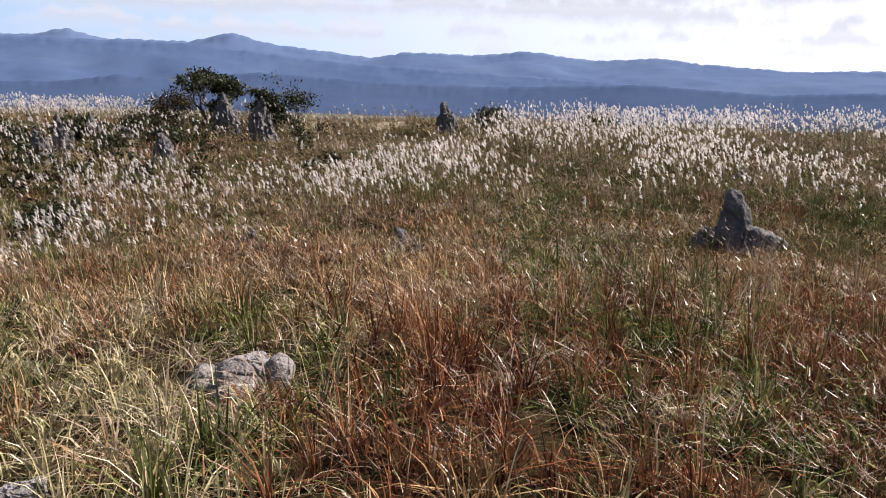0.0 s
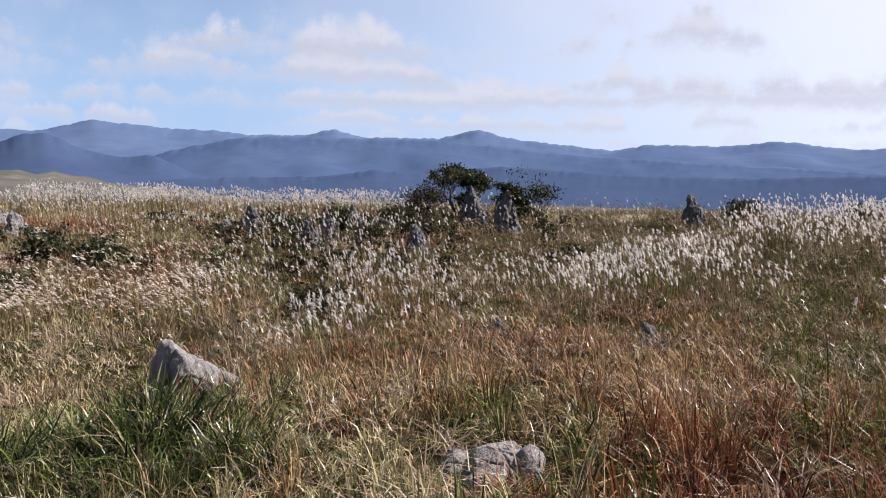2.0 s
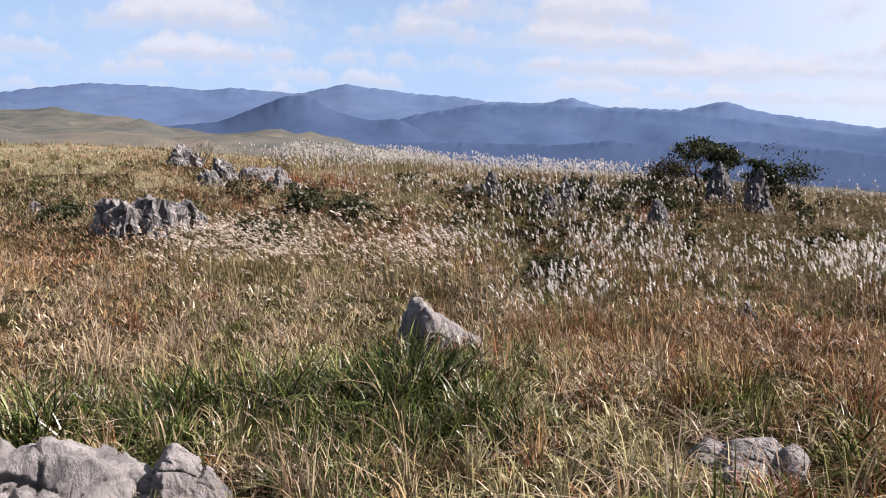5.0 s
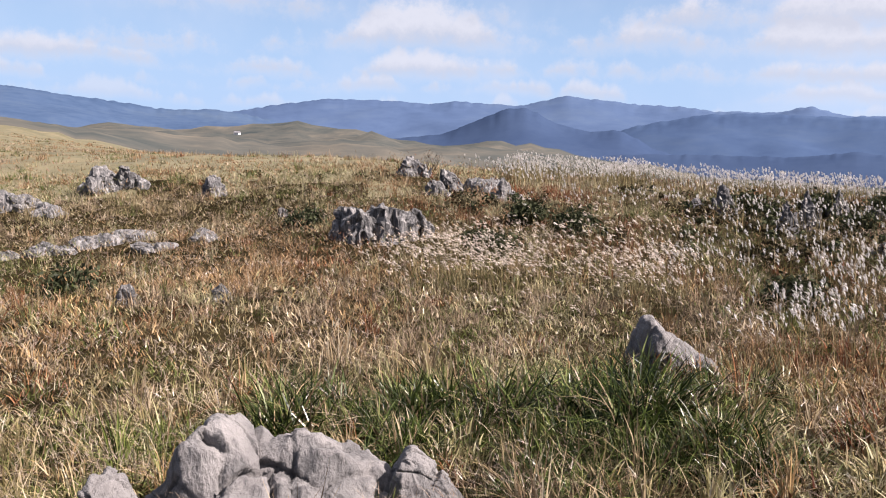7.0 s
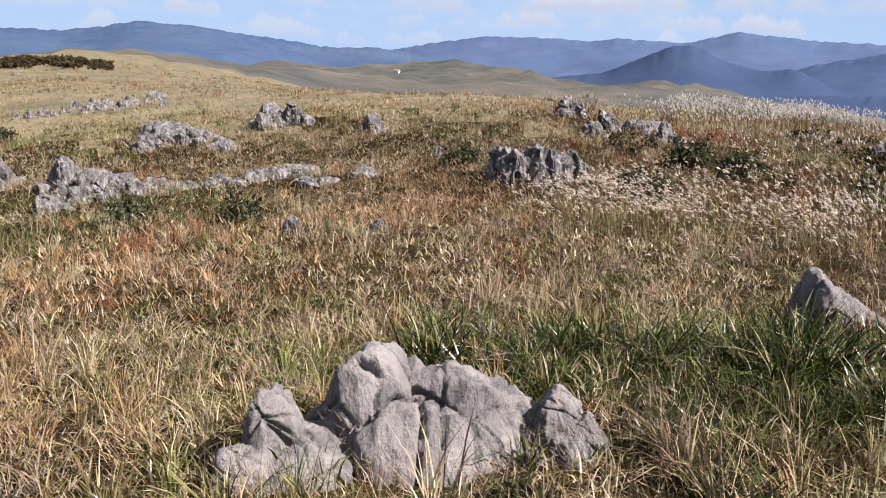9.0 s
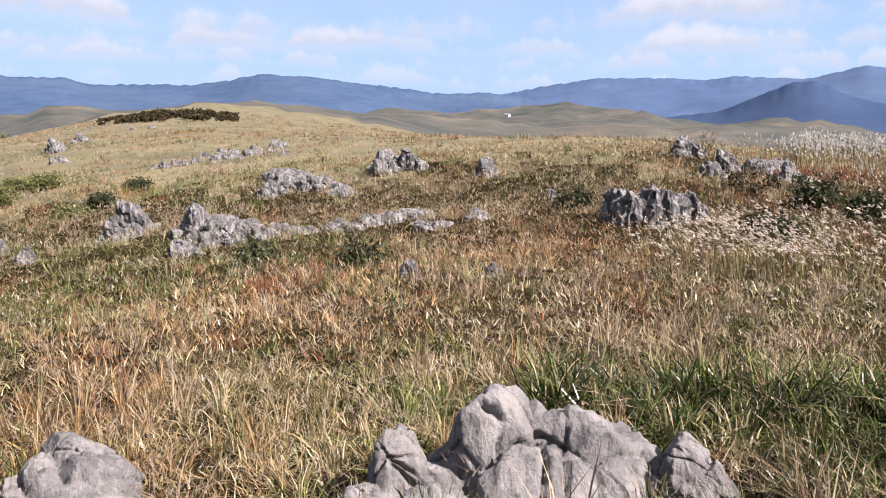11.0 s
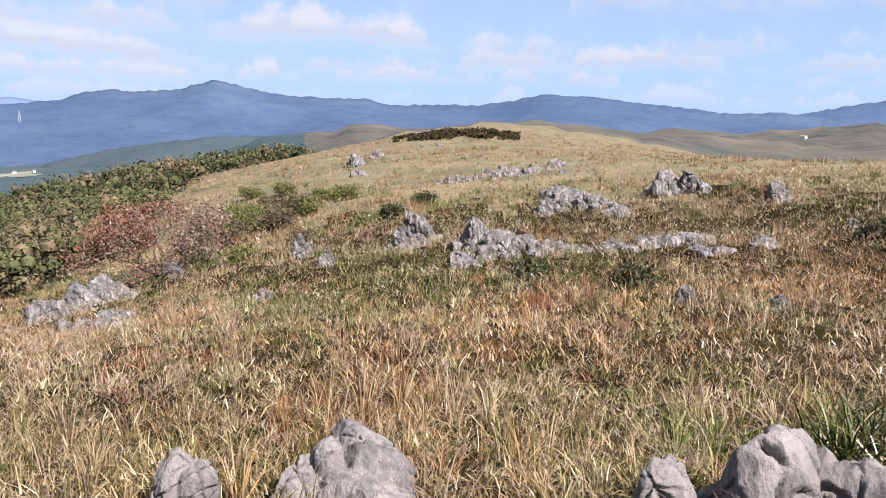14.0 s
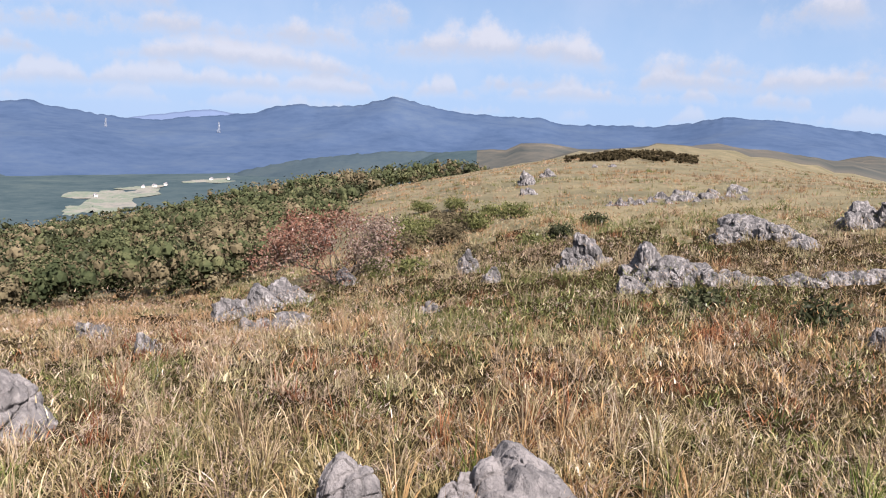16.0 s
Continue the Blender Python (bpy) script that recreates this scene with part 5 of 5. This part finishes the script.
def clump_spots(r0, r1, pitch, a0=AZ0, a1=AZ1):
    """Middles of the clumps in a ring of the hill, unevenly spaced, off the stones."""
    g = np.arange(-r1, r1, pitch)
    x, y = [v.ravel() for v in np.meshgrid(g, g)]
    x, y = x + grng.uniform(-0.48, 0.48, len(x)) * pitch, y + grng.uniform(-0.48, 0.48, len(x)) * pitch
    r, a = np.hypot(x, y), (np.degrees(np.arctan2(-x, y)) - a0) % 360 + a0
    rr = r * grng.uniform(0.9, 1.1, len(r))
    q = (rr > r0) & (rr < r1) & (a > a0) & (a < a1) & ~((a > 103) & (r > np.interp(a, [103, 107, 112, 133], [75, 38, 34, 31])))
    for mx, my, mr in CLEAR:
        q &= (np.hypot(x - mx, y - my) > mr + 0.06) & (np.hypot(x - mx * 0.93, y - my * 0.93) > mr * 0.9)
    return a[q], r[q], x[q], y[q]


# clumps: blades that spring from one root, arch over and leave dark hollows between
for place, r0, r1, pitch, per, segs, a0, a1 in (("underfoot", 0.35, 2.5, 0.25, 26, 3, -180, 180), ("behind on the hilltop", 2.4, 14, 0.36, 30, 2, AZ1 - 2, 360 + AZ0 + 2), ("in clumps close by", 2.3, 6.8, 0.185, 46, 3, AZ0, AZ1), ("in clumps over the hilltop", 6.8, 13.5, 0.27, 44, 2, AZ0, AZ1), ("in clumps on the slope", 13.5, 32, 0.4, 46, 1, AZ0, AZ1),
                                              ("on the far slope", 31, 76, 0.8, 26, 1, 30, 104), ("on the far hill", 74, 165, 1.9, 24, 1, 50, 103)):
    ca_, cr_, cx_, cy_ = clump_spots(r0, r1, pitch, a0, a1)
    kinds = kind_of(ca_, cr_, cx_, cy_, grng.uniform(0, 1, len(ca_)))
    grown = (0.4 + 1.3 * grng.uniform(0, 1, len(ca_)) ** 1.6) * (0.55 + 0.9 * fnoise(cx_ * 0.7, cy_ * 0.7, 29))
    for k, key in enumerate(SPECIES):
        hh, ww, bend, rho, mat, label = KINDS[key]
        s = np.flatnonzero(kinds == k)
        n = np.maximum((per * np.clip(grown[s], 0.5, 1.3)).astype(int), 8)
        which = np.repeat(s, n)
        d, t = np.abs(grng.normal(0, 0.24, len(which))) * pitch * np.repeat(grng.uniform(0.6, 1.5, len(s)), n), grng.uniform(0, 6.2832, len(which))
        size = hh * grown[which] * grng.uniform(0.3, 1.1, len(which)) * (0.78 if segs > 2 else 0.72)
        wide = np.maximum(ww * (1.4 if segs > 2 else 1.1), cr_[which] * np.interp(cr_[which], [7, 16], [0.001, 0.0008])) * grng.uniform(0.6, 1.4, len(which))
        # most blades stand up, the outer ones arch over
        arch = grng.uniform(0, 1, len(which)) < np.interp(cr_[which], [5, 9], [0.58, 0.66])
        fan = np.where(arch, grng.uniform(0.0, 0.35, len(which)), grng.uniform(0.0, 0.14, len(which)))
        size = np.where(arch, size * 0.85, size)
        curl = np.where(arch, bend + 0.6, 0.22)
        # some blades of each clump are dead straw
        dead = grng.uniform(0, 1, len(which)) < {"straw": 0.0, "rust": 0.1}.get(key, 0.2) * np.interp(cr_[which], [6, 10], [1.0, 0.55])
        soft = 0.68 if r0 > 13 else 0.5 if r0 > 6 else 0
        for q, m2, more in ((~dead, sward(key, soft) if soft else mat, ""), (dead, sward("straw", soft) if soft else M_STRAW, ", dead leaves")):
            if q.sum():
                blades(key + "_grass", (cx_[which] + d * np.cos(t))[q], (cy_[which] + d * np.sin(t))[q], size[q], wide[q], curl[q], m2, label + " " + place + more, 400 + k + int(r0 * 10), segs, fan[q], 0.2, 0.0, t[q])

# big arching tussocks of pampas leaves, dark and deep between the blades
TALL = 12          # the first of these stand well above the rest
sa_, sr_ = [np.array([36.6, 38.0, 39.3, 41.6, 43.5, 46.5, 37.4, 49.5, 52.5, 58.0, 61.0, 35.6])], [np.array([5.7, 5.3, 5.75, 5.2, 5.6, 5.3, 4.9, 5.6, 5.4, 5.7, 5.4, 5.2])]
for az, r, da, dr, count in ((37.5, 5.1, 4.5, 0.55, 17), (57, 5.5, 6, 0.4, 14), (48, 5.3, 4.5, 0.5, 14), (44, 4.1, 4, 0.3, 5), (30, 4.3, 4, 0.4, 4), (34, 5.9, 3.5, 0.25, 6), (31, 7.6, 7, 0.8, 4), (105, 7.5, 14, 1.5, 4), (70, 12.5, 12, 0.9, 6)):
    sa_.append(grng.normal(az, da, count)), sr_.append(grng.normal(r, dr, count))
sa_, sr_ = np.concatenate(sa_), np.maximum(np.concatenate(sr_), 3.0)
cx, cy = -sr_ * np.sin(np.radians(sa_)), sr_ * np.cos(np.radians(sa_))
clear = np.ones(len(cx), bool)
for qx, qy, qr in CLEAR:
    clear[TALL:] &= ((np.hypot(cx - qx, cy - qy) > qr + 0.12) & ((math.hypot(qx, qy) > 6) | (np.hypot(cx - qx * 0.9, cy - qy * 0.9) > qr + 0.22)))[TALL:]
cx, cy, sr_ = cx[clear], cy[clear], sr_[clear]
models = []
for k in range(5):
    root = new("grass_tussock")
    tagged(root, "large arching green grass tussock with some dead straw leaves", "grass tussock", "green grass tussocks")
    for name, per, mat, long in (("leaves", 170, M_TUSSOCK, 0.46), ("dead_leaves", 34, M_STRAW, 0.42)):
        bx, by = grng.normal(0, 0.085, per), grng.normal(0, 0.085, per)
        arch = grng.uniform(0, 1, per) < 0.45
        blades(name, bx, by, long * grng.uniform(0.45, 1.1, per), grng.uniform(0.008, 0.016, per), np.where(arch, 1.25, 0.45), mat, "", 301 + k, 5, np.where(arch, 0.2, 0.12), 0.05, parent=root)
    models.append(root)
for k, (x, y) in enumerate(zip(cx, cy)):
    size = 1.3 - 0.05 * (k % 5) if k < TALL else grng.uniform(0.5, 0.95) * (0.6 if math.hypot(x, y) > 6.3 else 1.0)
    where = pose(x, y, float(ground(x, y)), 0, 0, grng.uniform(0, 360)) @ Matrix.Diagonal((size, size, size, 1))
    if k < 5:
        models[k].matrix_world = where
    else:
        copy_thing(models[k % 5], where).scale = (size, size, size)

# bleached dead tufts that stand out in the foreground
for k, (az, r, size) in enumerate(((15.8, 3.62, 0.26), (12.2, 3.7, 0.24), (22.5, 3.35, 0.3), (19.2, 3.55, 0.36), (13.0, 3.75, 0.3), (17.0, 4.3, 0.28), (-6.0, 3.9, 0.3), (64.5, 5.2, 0.3), (88.0, 4.3, 0.34), (112.0, 5.0, 0.36))):
    x, y, z = on_ground(az, r)
    root = new("bleached_grass_tuft")
    blades("dead_leaves", grng.normal(0, 0.05, 34), grng.normal(0, 0.05, 34), size * grng.uniform(0.5, 1.3, 34), grng.uniform(0.006, 0.012, 34), 1.3, M_SEED, "", 610 + k, 4, 0.35, 0.1, parent=root)
    root.matrix_world = pose(x, y, z, 0, 0, 47 * k)
    tagged(root, "bleached whitish dead grass tuft with curling leaves", "grass tuft", "bleached tufts")

# ripe seed heads: pale pinkish specks over the grass
ha_, hr_ = tufts(34000, AZ0, AZ1, 2.5, 24, 0.75)
hx_, hy_ = -hr_ * np.sin(np.radians(ha_)), hr_ * np.cos(np.radians(ha_))
ripe = fnoise(hx_ * 0.8, hy_ * 0.8, 93) > 0.42
hx_, hy_, hr_ = hx_[ripe], hy_[ripe], hr_[ripe]
for k in range(3):
    blades("seed_heads", hx_ + grng.normal(0, 0.02, len(hx_)), hy_ + grng.normal(0, 0.02, len(hx_)), grng.uniform(0.03, 0.06, len(hx_)), np.maximum(0.0035, hr_ * 0.0008), 0.8, M_SEED, "pale pinkish ripe seed heads above the grass", 520 + k, 1, 0.7, 0.3, 0.08 + 0.3 * fnoise(hx_ * 1.7, hy_ * 1.7, 55, 2) + grng.uniform(-0.06, 0.06, len(hx_)))

# single bleached stalks standing over the rest
ka, kr = tufts(3800, AZ0, AZ1, 2.6, 30)
kx, ky = -kr * np.sin(np.radians(ka)), kr * np.cos(np.radians(ka))
blades("dry_stalks", kx, ky, grng.uniform(0.12, 0.4, len(kx)), np.maximum(0.005, kr * 0.0008), 0.9, M_STRAW, "bleached dry stalks standing above the grass", 83, 4, 0.3, 0.3)

# pampas grass: leaves are among the green blades above; here stems with their silver plumes
na = 165000
pa = grng.uniform(-36, 57, na)
pr = np.sqrt(grng.uniform(7**2, 32**2, na))
band, crest = plume_zone(pa, pr)
px, py = -pr * np.sin(np.radians(pa)), pr * np.cos(np.radians(pa))
clump = np.clip((fnoise(px * 0.45, py * 0.45, 71) - 0.5) * 2.4 + 0.5, 0, 1)
chance = np.clip(band * np.clip(clump * np.interp(pa, [25, 36], [2.6, 4.6]) - np.interp(pa, [25, 36], [0.7, 1.9]), 0.03, 1) * np.interp(pa, [-8, 6, 16, 26, 36], [0.26, 0.5, 0.7, 0.6, 0.8]) + crest * np.interp(pa, [30, 36], [0.3, 0.5]) * np.clip(clump * 2.4 - 0.6, 0.08, 1.2), 0, 1) * np.where(pa < 5, np.interp(pr, [9, 14, 24], [1.5, 1.0, 0.6]), 1.0)
s = grng.uniform(0, 1, na) < chance
pa, pr, px, py, clump = pa[s], pr[s], px[s], py[s], clump[s]
n = len(px)
ph = grng.uniform(0.38, 0.82, n) * (0.8 + 0.35 * clump) * np.where(pr > 24, 1.15, 1.0)
blades("pampas_stems", px, py, ph * 0.9, np.maximum(0.004, pr * 0.0005), 0.12, M_OLIVE, "thin straw stems of pampas grass", 91, 2, 0.12, 0.5)
STR = 7
z = ground(px, py)
gust = np.radians(100 + grng.normal(0, 32, n))
wd = np.array([-np.sin(gust), np.cos(gust)])
loose = np.clip((pa - 26) / 12, 0, 1) * 0.75 * (pr < 18) + grng.uniform(-0.15, 0.25, n)          # older plumes hang open and drift with the wind
top = np.column_stack([px + wd[0] * 0.06, py + wd[1] * 0.06, z + ph * 0.8])
long = grng.uniform(0.08, 0.145, n)
at = np.repeat(np.arange(n), STR)
m = len(at)
wx_, wy_ = wd[0][at], wd[1][at]
a, up = grng.uniform(0, 6.2832, m), grng.uniform(0, 1, m)
sag = np.clip(loose, 0, 1)[at]
stem = np.column_stack([wx_ * (0.15 + 0.75 * sag), wy_ * (0.15 + 0.75 * sag), 1 - 0.5 * sag]) * long[at][:, None]
c0 = top[at] + stem * (up * 0.65)[:, None]
L = long[at] * grng.uniform(0.35, 0.62, m) * (1.15 - 0.5 * up)
out = np.column_stack([np.cos(a) * 0.3 + wx_ * (0.15 + 0.9 * sag), np.sin(a) * 0.3 + wy_ * (0.15 + 0.9 * sag), grng.uniform(0.6, 1.1, m) * (1 - 0.65 * sag)])
side = np.column_stack([-np.sin(a * 1.7), np.cos(a * 1.7), grng.uniform(-0.5, 0.5, m)]) * (np.maximum(0.005, pr[at] * 0.0006) * grng.uniform(0.7, 1.3, m))[:, None]
mid = c0 + out * (L * 0.5)[:, None]
tip = c0 + out * L[:, None] + np.column_stack([wx_ * L * 0.3, wy_ * L * 0.3, -L * (0.1 + 0.35 * sag)])
V = np.stack([c0, mid - side, tip, mid + side], 1)
for older, mat, label in ((False, M_PLUME, "silvery white feathery pampas grass plumes"), (True, M_OLDPLUME, "pinkish beige open pampas grass plumes drifting in the wind")):
    q = (sag > 0.42) == older
    tagged(link_mesh("pampas_plumes", V[q].reshape(-1, 3), np.arange(q.sum() * 4).reshape(-1, 4), mat), label, "grass", kind="stuff")

# two lattice pylons on the mountain shoulder
M_STEEL = material("galvanised_steel", [(0.3, 0.33, 0.37), (0.4, 0.43, 0.47)], 0.2, 2.0, 0.6, 0)
for az, r in ((118.5, 2860), (111.5, 2750)):
    mx, my = heading(az, r)
    pylon = new("pylon")
    pylon.location = (mx, my, EYE + r * math.tan(radians(-0.6)))
    bm = bmesh.new()
    for u, v in ((-1, -1), (1, -1), (1, 1), (-1, 1)):
        tube(bm, (u * 4, v * 4, -25), (u * 0.7, v * 0.7, 28), 0.35, 0.25, 4)
    for k in range(6):
        s, e, z = 4 - 0.55 * k, 4 - 0.55 * (k + 1), k * 5.0
        for u in (-1, 1):
            tube(bm, (-s, u * s, z - 4), (e, u * e, z + 1), 0.2, 0.2, 3)
            tube(bm, (s, u * s, z - 4), (-e, u * e, z + 1), 0.2, 0.2, 3)
    part("tower", bm, M_STEEL, pylon)
    for z, half in ((18, 7), (23, 6), (28, 5)):
        bm = bmesh.new()
        tube(bm, (-half, 0, z), (half, 0, z), 0.35, 0.35, 4)
        part("crossarm", bm, M_STEEL, pylon)
    tagged(pylon, "pale lattice power pylon on the wooded mountainside", "pylon", "pylons")
